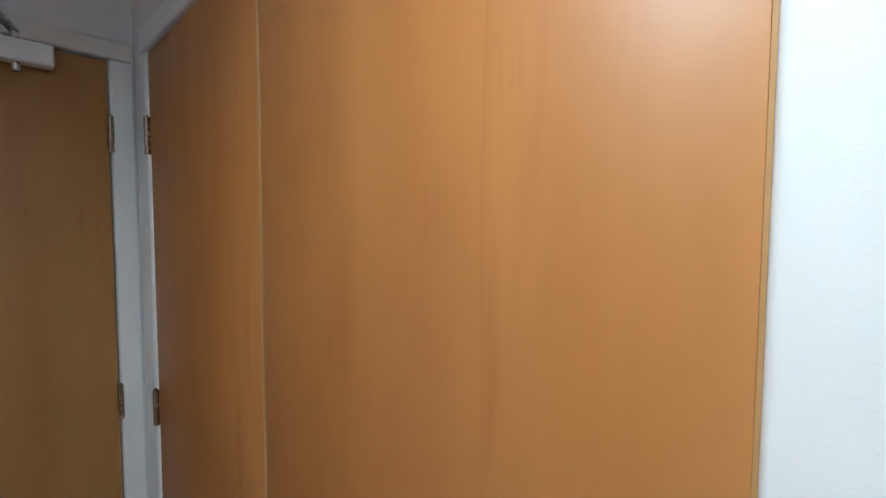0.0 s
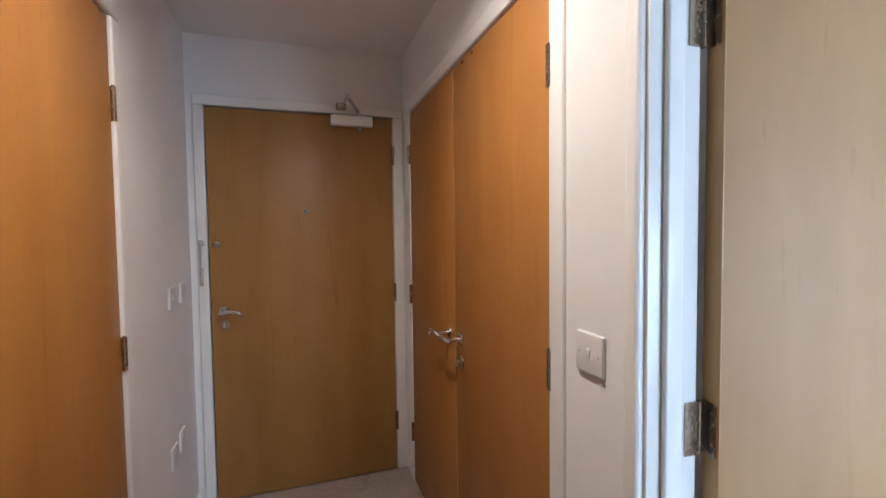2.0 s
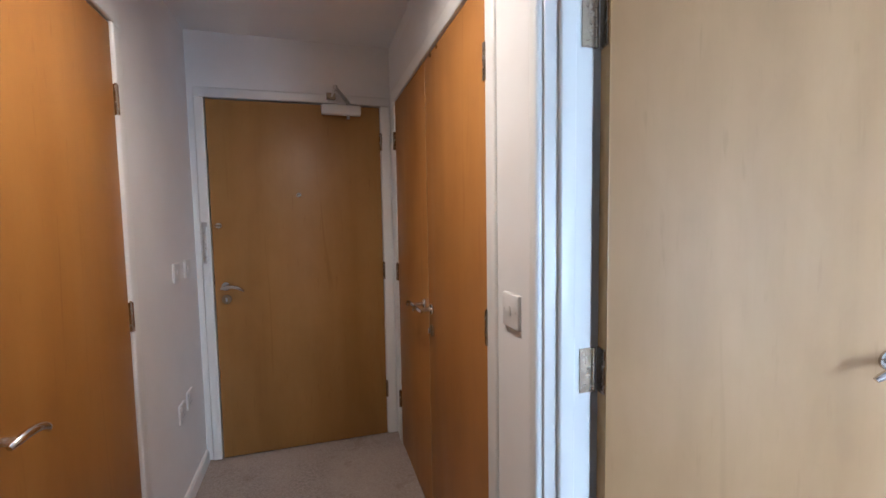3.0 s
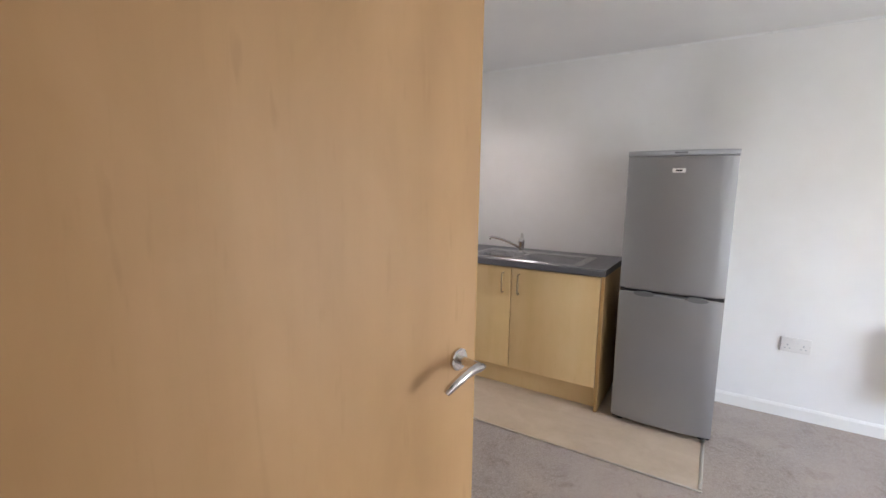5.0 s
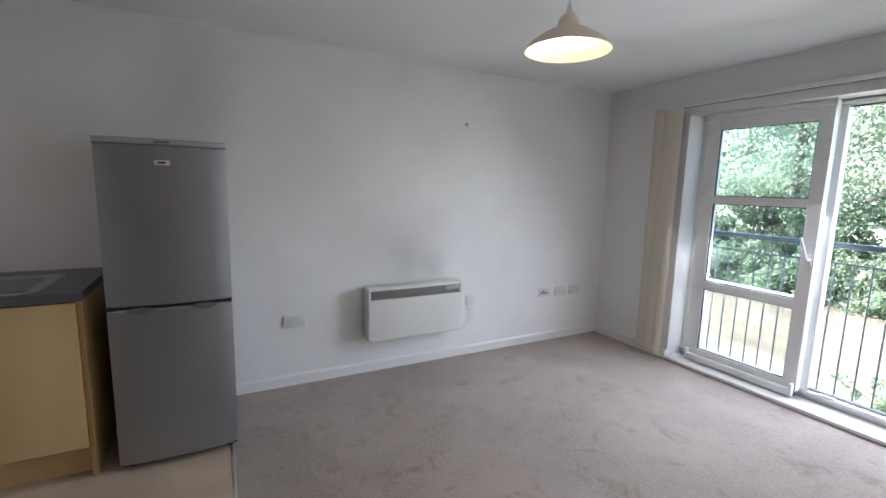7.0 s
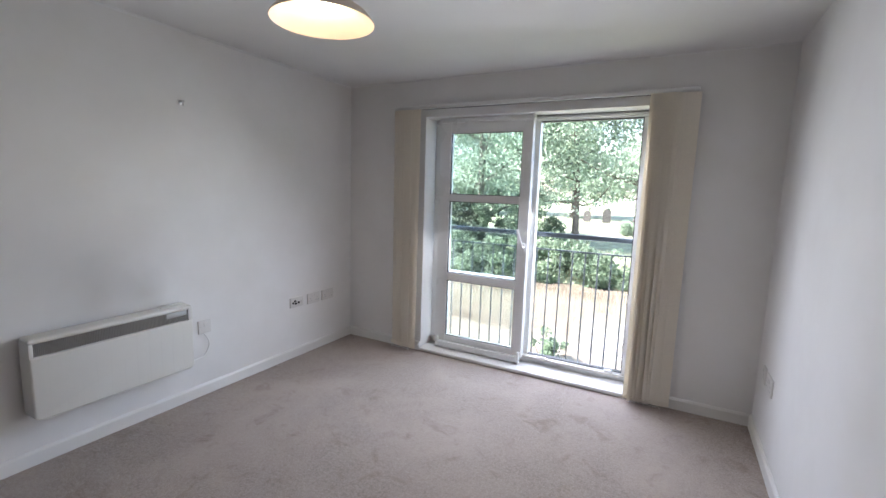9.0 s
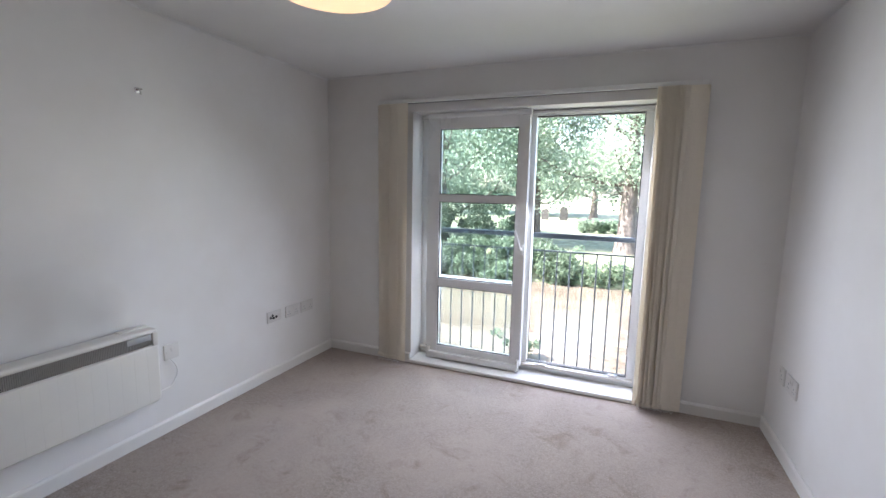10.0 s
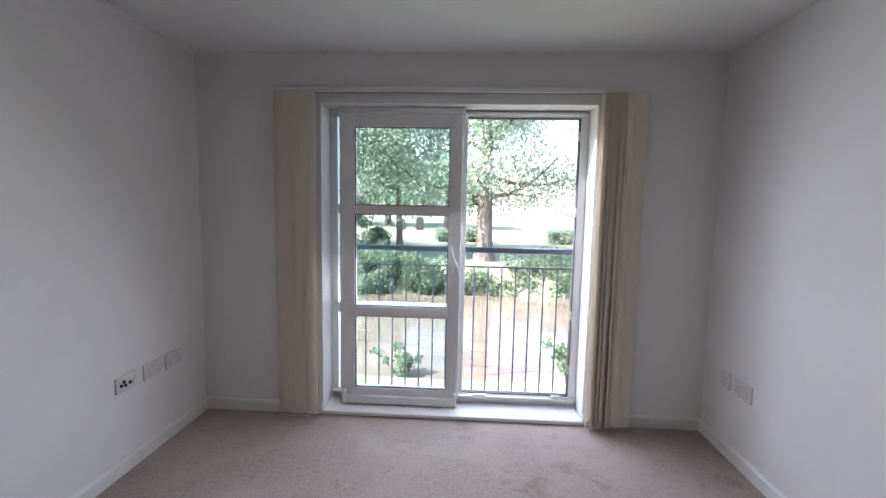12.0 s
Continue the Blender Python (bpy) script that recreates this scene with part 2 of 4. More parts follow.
CHROME = metal("polished_chrome", (0.72, 0.70, 0.68), 0.19)
BRONZE = metal("bronze_handle", (0.38, 0.28, 0.17), 0.48)
HINGE = metal("hinge_steel", (0.42, 0.345, 0.26), 0.25)
SINKM = metal("sink_steel", (0.40, 0.40, 0.41), 0.26, (1, 12, 1), 40)
ALU = metal("aluminium_trim", (0.72, 0.68, 0.62), 0.48)
SILVER = silver_paint("silver_coated_steel")
FRTOP = paint("fridge_lid_plastic", (0.42, 0.43, 0.44), 0.4, 0.04)
DARKP = paint("dark_plastic", (0.028, 0.028, 0.03), 0.5, 0.2)
GREYP = paint("grey_plastic", (0.16, 0.165, 0.17), 0.4, 0.1)
WORKTOP = laminate("slate_laminate")
PLASTIC = paint("white_plastic", (0.78, 0.775, 0.755), 0.3, 0.04)
SWITCH = paint("switch_plastic", (0.70, 0.685, 0.66), 0.32, 0.04)
HEATER = paint("heater_enamel", (0.74, 0.725, 0.675), 0.35, 0.05)
GRILLE = paint("heater_grille_grey", (0.36, 0.35, 0.325), 0.5, 0.08)
UPVC = paint("white_upvc", (0.80, 0.80, 0.79), 0.28, 0.04)
BLIND = fabric("blind_fabric", (0.95, 0.89, 0.785))
RAILP = paint("railing_grey_paint", (0.10, 0.125, 0.145), 0.42, 0.15)
PANE = glass("window_glass", (0.94, 0.972, 0.972))
SHADE = paint("shade_enamel", (0.82, 0.70, 0.57), 0.45, 0.05)
BULBM = glow("lit_bulb", (1.0, 0.84, 0.60), 5)
SPOTM = glow("lit_downlight", (1.0, 0.88, 0.70), 8)
BARK = rough_mat("bark", (0.085, 0.075, 0.066), (0.20, 0.178, 0.155), 9, 0.95, (1, 1, 0.25), 0.03)
GRASS = rough_mat("grass_ground", (0.11, 0.135, 0.08), (0.25, 0.275, 0.18), 3.0)
STONE = rough_mat("headstone", (0.035, 0.036, 0.034), (0.085, 0.085, 0.078), 8)
RENDERW = rough_mat("outer_brick", (0.28, 0.15, 0.10), (0.40, 0.23, 0.15), 14)
ROOFM = rough_mat("roof_slate", (0.06, 0.06, 0.07), (0.12, 0.12, 0.13), 8)
WATER = water_mat("river_water")
LEAF1 = leaf_mat("leaf_lime", (0.105, 0.165, 0.108), (0.36, 0.44, 0.33))
LEAF2 = leaf_mat("leaf_dark", (0.095, 0.158, 0.106), (0.32, 0.40, 0.295))
LEAF3 = leaf_mat("leaf_bush", (0.028, 0.060, 0.036), (0.13, 0.19, 0.105))

# ---- mesh helpers ----


def mesh_of(bm, name, mat, smooth=False):
    bmesh.ops.recalc_face_normals(bm, faces=bm.faces)
    me = bpy.data.meshes.new(name)
    bm.to_mesh(me)
    bm.free()
    for mm in (mat if isinstance(mat, (list, tuple)) else (mat,)):
        me.materials.append(mm)
    if smooth:
        for p in me.polygons:
            p.use_smooth = True
        me.set_sharp_from_angle(angle=radians(35))
    return me


def part(name, bm, mat, parent, label="", smooth=True):
    ob = new(name, mesh_of(bm, name, mat, smooth))
    ob.parent = parent
    return tagged(ob, label)


def thing(name, m, label, category, group="", kind=""):
    ob = new(name)
    ob.empty_display_size = 0.1
    ob.matrix_world = m
    return tagged(ob, label, category, group, kind)


def solo(name, bm, mat, label, category, m=None, kind="", group="", smooth=True):
    ob = new(name, mesh_of(bm, name, mat, smooth))
    if m is not None:
        ob.matrix_world = m
    return tagged(ob, label, category, group, kind)


def box(bm, x0, x1, y0, y1, z0, z1, bevel=0.0, seg=2):
    r = bmesh.ops.create_cube(bm, size=1.0)
    vs = r["verts"]
    bmesh.ops.scale(bm, vec=(abs(x1 - x0), abs(y1 - y0), abs(z1 - z0)), verts=vs)
    bmesh.ops.translate(bm, vec=((x0 + x1) / 2, (y0 + y1) / 2, (z0 + z1) / 2), verts=vs)
    if bevel:
        es = list({e for v in vs for e in v.link_edges})
        bmesh.ops.bevel(bm, geom=es, offset=bevel, segments=seg, profile=0.5, affect="EDGES")
    return bm


def B(*a, **k):
    return box(bmesh.new(), *a, **k)


def lathe(bm, prof, m=None, seg=24):
    """Spins a profile of (radius, height) round z."""
    rings = []
    m = m or Matrix()
    for r, z in prof:
        if r < 1e-5:
            rings.append([bm.verts.new(m @ Vector((0, 0, z)))])
        else:
            rings.append([bm.verts.new(m @ Vector((r * math.cos(a), r * math.sin(a), z))) for a in (2 * math.pi * i / seg for i in range(seg))])
    for p, q in zip(rings, rings[1:]):
        for i in range(seg):
            j = (i + 1) % seg
            vs = [p[i % len(p)], p[j % len(p)], q[j % len(q)], q[i % len(q)]]
            vs = list(dict.fromkeys(vs))
            if len(vs) > 2:
                bm.faces.new(vs)
    return bm


def tube(bm, pts, radii, seg=10):
    """A round tube along points, closed at both ends."""
    pts = [Vector(p) for p in pts]
    if not isinstance(radii, (list, tuple)):
        radii = [radii] * len(pts)
    rings = []
    side = None
    for i, p in enumerate(pts):
        d = (pts[min(i + 1, len(pts) - 1)] - pts[max(i - 1, 0)]).normalized()
        if side is None:
            side = d.orthogonal().normalized()
        side = (side - d * side.dot(d)).normalized()
        up = d.cross(side)
        rings.append([bm.verts.new(p + radii[i] * (math.cos(a) * side + math.sin(a) * up)) for a in (2 * math.pi * k / seg for k in range(seg))])
    for a, b in zip(rings, rings[1:]):
        for k in range(seg):
            bm.faces.new((a[k], a[(k + 1) % seg], b[(k + 1) % seg], b[k]))
    bm.faces.new(rings[0][::-1])
    bm.faces.new(rings[-1])
    return bm


def arc_points(a, b, c, n=10):
    """Points on a quadratic curve from a to c, drawn towards b."""
    a, b, c = Vector(a), Vector(b), Vector(c)
    return [(1 - t) ** 2 * a + 2 * t * (1 - t) * b + t * t * c for t in (i / n for i in range(n + 1))]


def wall(name, along, lo, hi, f0, f1, z0, z1, holes, label, mat=WALL, category="wall"):
    """A straight wall with thickness and real openings: holes are (lo, hi, z0, z1) along its length."""
    us = sorted({lo, hi, *(v for h in holes for v in h[:2])})
    zs = sorted({z0, z1, *(v for h in holes for v in h[2:])})
    solid = {}
    for i in range(len(us) - 1):
        for k in range(len(zs) - 1):
            u, z = (us[i] + us[i + 1]) / 2, (zs[k] + zs[k + 1]) / 2
            solid[i, k] = not any(h[0] < u < h[1] and h[2] < z < h[3] for h in holes)
    bm = bmesh.new()
    cache = {}

    def v(u, f, z):
        key = (round(u, 4), round(f, 4), round(z, 4))
        if key not in cache:
            cache[key] = bm.verts.new((u, f, z) if along == "x" else (f, u, z))
        return cache[key]

    for (i, k), s in solid.items():
        if not s:
            continue
        a, b, c, d = us[i], us[i + 1], zs[k], zs[k + 1]
        quads = [((a, f0, c), (b, f0, c), (b, f0, d), (a, f0, d)), ((a, f1, c), (b, f1, c), (b, f1, d), (a, f1, d))]
        if not solid.get((i - 1, k)):
            quads.append(((a, f0, c), (a, f1, c), (a, f1, d), (a, f0, d)))
        if not solid.get((i + 1, k)):
            quads.append(((b, f0, c), (b, f1, c), (b, f1, d), (b, f0, d)))
        if not solid.get((i, k - 1)):
            quads.append(((a, f0, c), (b, f0, c), (b, f1, c), (a, f1, c)))
        if not solid.get((i, k + 1)):
            quads.append(((a, f0, d), (b, f0, d), (b, f1, d), (a, f1, d)))
        for q in quads:
            bm.faces.new([v(*p) for p in q])
    return solo(name, bm, mat, label, category, kind="structure", smooth=False)


# ---- the plan ----
RY0 = -3.905                  # window wall, inner face
FY = 1.80                     # front wall, inner face
HS = -1.75                    # hall, south end
HZ, RZ = 2.335, 2.262         # ceilings
DT = 1.988                    # head of the doors

solo("floor", B(-1.3, 3.5, -4.25, 2.05, -0.22, 0.0), CARPET, "grey-brown short-pile carpet over the whole flat", "floor", kind="structure", smooth=False)
bm = bmesh.new()
bm.faces.new([bm.verts.new((x, y, 0.004)) for x, y in ((2.2, -0.64), (RX1, -0.64), (RX1, FY), (0.80, FY), (0.80, 0.290), (2.2, 0.592))])
ext = bmesh.ops.extrude_face_region(bm, geom=bm.faces[:])
bmesh.ops.translate(bm, vec=(0, 0, -0.004), verts=[v for v in ext["geom"] if isinstance(v, bmesh.types.BMVert)])
solo("vinyl_floor", bm, VINYL, "beige wood-look vinyl sheet under the kitchen units", "floor", kind="structure", smooth=False)
solo("ceiling_hall", B(HX0 - 0.2, 0.0, HS - 0.12, 2.05, HZ, HZ + 0.15), CEIL, "plain white painted hall ceiling", "ceiling", kind="structure", smooth=False)
solo("ceiling_room", B(0.0, RX1 + 0.2, -4.25, 2.05, RZ, HZ + 0.15), CEIL, "plain white painted living room ceiling", "ceiling", kind="structure", smooth=False)
solo("roof", B(-4.5, 6.5, -4.4, 7.0, 5.0, 5.2), ROOFM, "flat dark roof of the building", "roof", kind="structure", smooth=False)
solo("upper_storey", B(-4.3, 6.3, -4.25, 6.8, HZ + 0.15, 5.0), RENDERW, "plain upper storey of the building", "wall", kind="structure", smooth=False)
solo("lower_storey", B(-4.3, 6.3, -4.25, 6.8, -3.4, -0.22), RENDERW, "plain lower storey of the building", "wall", kind="structure", smooth=False)
wall("wall_hall_west", "y", HS, FY, HX0 - 0.12, HX0, 0, HZ, [(0.020, 0.882, 0, DT + 0.01)], "white painted hall wall with a door")
wall("wall_hall_east", "y", HS, FY, 0.0, RX0, 0, RZ, [(-0.772, 0.0, 0, DT + 0.015), (0.292, 1.644, 0, DT + 0.006)], "white painted partition with cupboard and room doorways")
wall("wall_front", "x", HX0 - 0.12, RX1 + 0.2, FY, FY + 0.2, 0, HZ, [(-1.0, -0.062, 0, DT + 0.008)], "white painted wall round the front door")
wall("wall_hall_south", "x", HX0 - 0.12, RX0, HS - 0.12, HS, 0, HZ, [], "plain white end wall of the hall")
wall("wall_room_west", "y", -4.25, HS - 0.12, 0.0, RX0, 0, RZ, [], "white painted living room side wall")
wall("wall_room_east", "y", -4.25, FY, RX1, RX1 + 0.2, 0, RZ, [], "white painted wall behind kitchen units and heater", PATCHY)
WX0, WX1, WZ0, WZ1 = 0.838, 2.500, 0.0, 1.965
wall("wall_room_window", "x", RX0, RX1, -4.25, RY0, 0, RZ, [(WX0, WX1, WZ0, WZ1)], "white painted wall round the balcony window")
wall("wall_cupboard_back", "y", 0.24, FY, 0.72, 0.80, 0, RZ, [], "plain wall at the back of the hall cupboard")
wall("wall_cupboard_side", "x", RX0, 0.72, 0.16, 0.24, 0, RZ, [], "plain wall at the side of the hall cupboard")


def profile_board(bm, axis, lo, hi, face, out, z0, z1, lip=0.012):
    """A skirting board: a straight board with a chamfered top edge. out: +1 or -1, the way it stands off its wall."""
    th = 0.015
    p = [(0, z0), (out * th, z0), (out * th, z1 - lip), (out * th * 0.45, z1), (0, z1)]
    ends = []
    for u in (lo, hi):
        ends.append([bm.verts.new((u, face + a, z) if axis == "x" else (face + a, u, z)) for a, z in p])
    for i in range(len(p)):
        j = (i + 1) % len(p)
        bm.faces.new((ends[0][i], ends[0][j], ends[1][j], ends[1][i]))
    bm.faces.new(ends[0])
    bm.faces.new(ends[1][::-1])
    return bm


def skirting(name, axis, lo, hi, face, out, label="white painted skirting board"):
    return solo(name, profile_board(bmesh.new(), axis, lo, hi, face, out, 0.0, 0.075), GLOSSW, label, "skirting", kind="structure", smooth=False)


skirting("baseboard_room_east", "y", RY0, -0.086, RX1, -1)
skirting("baseboard_room_south_east", "x", WX1, RX1 - 0.015, RY0, 1)
skirting("baseboard_room_south_west", "x", RX0 + 0.015, WX0, RY0, 1)
skirting("baseboard_room_west", "y", RY0, -0.84, RX0, 1)
skirting("baseboard_hall_west_north", "y", 0.945, FY - 0.02, HX0, 1)
skirting("baseboard_hall_west_south", "y", HS, -0.040, HX0, 1)
skirting("baseboard_hall_east", "y", 0.065, 0.215, 0.0, -1)
skirting("baseboard_hall_east_south", "y", HS, -0.84, 0.0, -1)
skirting("baseboard_hall_south", "x", HX0 + 0.015, -0.015, HS, 1)


solo("trim_ceiling_east", B(RX1 - 0.003, RX1, RY0, FY, RZ - 0.014, RZ), UPVC, "thin bead of white ceiling paint on top of the wall", "trim", kind="structure", smooth=False)
solo("trim_ceiling_window", B(RX0, RX1 - 0.003, RY0, RY0 + 0.003, RZ - 0.010, RZ), UPVC, "thin bead of white ceiling paint over the window wall", "trim", kind="structure", smooth=False)


def trim_round(name, axis, face, out, lo, hi, top, w, label, depth=0.013, wl=None):
    """Two uprights and a head of moulded architrave round an opening, each a part."""
    t = thing(name, Matrix(), label, "architrave", kind="structure")
    wl = wl or (w, w)

    def moulded(u0, u1, z0, z1):
        bm = bmesh.new()
        f = (face - out * 0.008, face + out * depth)
        if axis == "y":
            box(bm, min(f), max(f), u0, u1, z0, z1, 0.0085, 4)
        else:
            box(bm, u0, u1, min(f), max(f), z0, z1, 0.0085, 4)
        return bm
    part("upright", moulded(lo - wl[0], lo, 0.001, top), GLOSSW, t)
    part("upright", moulded(hi, hi + wl[1], 0.001, top), GLOSSW, t)
    part("head", moulded(lo - wl[0], hi + wl[1], top, top + w), GLOSSW, t)
    return t


trim_round("trim_front_door", "x", FY, -1, -0.998, -0.064, DT + 0.006, 0.052, "white gloss architrave round the front door", 0.016, (0.05, 0.058))
trim_round("trim_cupboard", "y", 0.0, -1, 0.2945, 1.6415, DT + 0.006, 0.062, "white gloss architrave round the hall cupboard", 0.009)
trim_round("trim_west_door", "y", HX0, 1, 0.024, 0.878, DT + 0.006, 0.062, "white gloss architrave round a hall door")
trim_round("trim_room_door_hall", "y", 0.0, -1, -0.768, -0.004, DT + 0.010, 0.036, "white gloss architrave round the living room doorway", 0.016, (0.06, 0.036))
trim_round("trim_room_door_room", "y", RX0, 1, -0.772, 0.0, DT + 0.016, 0.05, "white gloss architrave inside the living room doorway", 0.014, (0.06, 0.05))


def lining(name, label):
    """The living room door's lining with its planted stop."""
    t = thing(name, Matrix(), label, "door frame", kind="structure")
    for y0, y1, s in ((-0.012, 0.0, -1), (-0.772, -0.760, 1)):
        part("jamb", B(0.0, RX0, y0, y1, 0.001, DT + 0.003, 0.002, 2), GLOSSW, t)
        a, b = (y0 - 0.013, y0) if s < 0 else (y1, y1 + 0.013)
        part("door_stop", B(0.030, 0.068, a, b, 0.001, DT - 0.010, 0.005, 3), GLOSSW, t)
    part("head_jamb", B(0.0, RX0, -0.772, 0.0, DT + 0.003, DT + 0.015), GLOSSW, t)
    part("head_stop", B(0.030, 0.068, -0.76, -0.012, DT - 0.010, DT + 0.003, 0.003), GLOSSW, t)
    return t


lining("door_lining", "white gloss lining with a planted stop in the living room doorway")


def stops(name, axis, face, out, lo, hi, label):
    """Rebated frame behind a closed leaf: two jambs and a head that lap its edges, with an added light-blocking bar
    below.
    """
    t = thing(name, Matrix(), label, "door frame", kind="structure")
    f = sorted((face, face + out * 0.055))

    def bar(u0, u1, z0, z1):
        return B(f[0], f[1], u0, u1, z0, z1, 0.003) if axis == "y" else B(u0, u1, f[0], f[1], z0, z1, 0.003)
    part("jamb", bar(lo, lo + 0.025, 0.001, DT), GLOSSW, t)
    part("jamb", bar(hi - 0.025, hi, 0.001, DT), GLOSSW, t)
    part("head_jamb", bar(lo, hi, DT - 0.018, DT + 0.006), GLOSSW, t)
    # added bar, not a known part: stops daylight leaking in under the leaf
    part("threshold", bar(lo + 0.025, hi - 0.025, 0.0005, 0.024), EDGE, t, "timber bar added under the leaf to block light")


stops("frame_front_door", "x", 1.834, 1, -1.0, -0.062, "white rebated frame behind the front door")
stops("frame_cupboard", "y", 0.045, 1, 0.292, 1.644, "white rebated frame behind the cupboard doors")
stops("frame_west_door", "y", HX0 - 0.044, -1, 0.020, 0.882, "white rebated frame behind the hall door")

# ---- doors ----


def lever(parent, u, z, s, escutcheon=0.0, towards=-1):
    """A chrome lever on a round rose, on the face y = 0 of a leaf; the lever points to the hinge."""
    h = part("door_handle", lathe(bmesh.new(), [(0, 0.0), (0.0230, 0.0), (0.0230, 0.006), (0.0200, 0.0085), (0, 0.0085)], Matrix.Translation((s * u, 0, z)) @ pose(0, 0, 0, -90)), CHROME, parent, "round satin steel lever handle")
    d = s * towards
    x = s * u
    bar = arc_points((x - d * 0.018, 0.052, z - 0.006), (x + d * 0.050, 0.074, z + 0.020), (x + d * 0.096, 0.058, z - 0.022), 12)
    bm = tube(bmesh.new(), [tuple(p) for p in bar], [0.0062, 0.0084, 0.0092] + [0.0094] * 6 + [0.009, 0.0086, 0.008, 0.006], 14)
    tube(bm, [(x, 0.006, z), (x, 0.030, z), (x, 0.060, z)], [0.0092, 0.0085, 0.0085], 14)
    part("lever", bm, CHROME, h, "arched chrome lever")
    if escutcheon:
        e = part("escutcheon", lathe(bmesh.new(), [(0, 0.0), (0.025, 0.0), (0.025, 0.006), (0.022, 0.008), (0, 0.008)], Matrix.Translation((s * u, 0, z - escutcheon)) @ pose(0, 0, 0, -90)), BRONZE, parent, "round steel keyhole cover")
        part("thumb_turn", B(s * u - 0.004, s * u + 0.004, 0.008, 0.020, z - escutcheon - 0.011, z - escutcheon + 0.011, 0.002), STEEL, e)
    return h


def hinge(parent, z, s, h=0.10):
    """A butt hinge: knuckle of five rings, with the leaf plate on the edge."""
    bm = bmesh.new()
    for i in range(5):
        a = z - h / 2 + i * h / 5
        lathe(bm, [(0, a + 0.0006), (0.0078, a + 0.0006), (0.0078, a + h / 5 - 0.0006), (0, a + h / 5 - 0.0006)], Matrix.Translation((-s * 0.003, 0.0065, 0)), 12)
    lathe(bm, [(0, z + h / 2), (0.005, z + h / 2), (0.003, z + h / 2 + 0.004), (0, z + h / 2 + 0.005)], Matrix.Translation((-s * 0.003, 0.0065, 0)), 12)
    box(bm, min(-s * 0.0025, 0.0), max(-s * 0.0025, 0.0), -0.030, 0.003, z - h / 2, z + h / 2)
    return part("hinge", bm, HINGE, parent, "satin steel butt hinge")


def door(name, m, s, width, label, handle_u, handle_z, escutcheon=0.0, hinges=(0.275, 1.028, 1.770), towards=-1, kind="structure", top=1.985, face=VENEER):
    """A flush veneered leaf from its hinge edge along s * x, its seen face at y = 0."""
    d = thing(name, m, label, "door", kind=kind)
    x0, x1 = (0.0006, width) if s > 0 else (-width, -0.0006)
    leaf = part("door_leaf", B(x0 + 0.003, x1 - 0.003, -0.044, 0, 0.008, top, 0.0012, 2), face, d, "veneered flush leaf")
    for a, b in ((x0, x0 + 0.003), (x1 - 0.003, x1)):
        part("lipping", B(a, b, -0.0438, -0.0002, 0.008, top), EDGE, leaf, "pale timber lipping")
    for z in hinges:
        hinge(d, z, s)
    lever(d, handle_u, handle_z, s, escutcheon, towards)
    return d


front = door("door_front", pose(-0.067, 1.788, 0, 0, 0, 180), 1, 0.924, "closed wood-veneer front door with closer and locks", 0.868, 0.978, 0.072, (0.290, 1.022, 1.785), face=FRONTV)
cup_a = door("cupboard_door", pose(-0.001, 1.642, 0, 0, 0, 90), -1, 0.672, "closed wood-veneer hall cupboard door with chrome lever", 0.612, 0.957)
cup_b = door("cupboard_door", pose(-0.001, 0.294, 0, 0, 0, 90), 1, 0.672, "closed wood-veneer hall cupboard door with lever and lock", 0.612, 0.957, 0.09, (0.275, 1.028, 1.754), 1)
west = door("door_west", pose(HX0 + 0.002, 0.876, 0, 0, 0, -90), 1, 0.850, "closed wood-veneer hall door with chrome lever", 0.706, 0.930, 0.066, (0.275, 1.018, 1.742))
room = door("door_room", pose(0.130, -0.047, 0, 0, 0, 168.4), -1, 0.7255, "pale wood-veneer living room door standing open", 0.670, 0.998, 0.0, (), face=PALEV)

# hinges of the open living room door stand in the gap at the lining
for z in (0.26, 0.997, 1.742):
    bm = bmesh.new()
    for i in range(5):
        a = z - 0.05 + i * 0.02
        lathe(bm, [(0, a + 0.0006), (0.0065, a + 0.0006), (0.0065, a + 0.0194), (0, a + 0.0194)], Matrix.Translation((0.120, -0.012, 0)), 12)
    box(bm, 0.086, 0.119, -0.0155, -0.0125, z - 0.05, z + 0.05)
    for i, dz in enumerate((-0.034, 0.0, 0.034)):
        lathe(bm, [(0, 0), (0.0042, 0), (0.003, 0.0012), (0, 0.0014)], Matrix.Translation((0.098 + 0.008 * (i % 2), -0.0155, z + dz)) @ pose(0, 0, 0, 90), 10)
    hob = new("hinge", mesh_of(bm, "hinge", HINGE, True))
    hob.parent = room
    hob.matrix_parent_inverse = room.matrix_world.inverted()
    tagged(hob, "worn steel butt hinge in the open gap")
# its edge plates, on the leaf
for z in (0.26, 0.997, 1.742):
    part("hinge_plate", B(-0.0018, 0.0035, -0.040, -0.008, z - 0.05, z + 0.05), HINGE, room)

# front door fittings
cl = part("door_closer", B(0.112, 0.330, 0.0, 0.046, 1.928, 1.982, 0.006, 3), PLASTIC, front, "white overhead door closer")
part("closer_spindle", lathe(bmesh.new(), [(0, 1.908), (0.009, 1.908), (0.009, 2.006), (0, 2.006)], Matrix.Translation((0.183, 0.024, 0)), 14), STEEL, cl)
bm = bmesh.new()
box(bm, -0.011, 0.011, -0.003, 0.003, 0, 0.225, 0.001)
bmesh.ops.transform(bm, matrix=look((0.183, 0.024, 2.003), (0.262, 0.226, 2.022)) @ pose(0, 0, 0, 180), verts=bm.verts)
part("closer_arm", bm, STEEL, cl, "flat steel closer arm")
bm = bmesh.new()
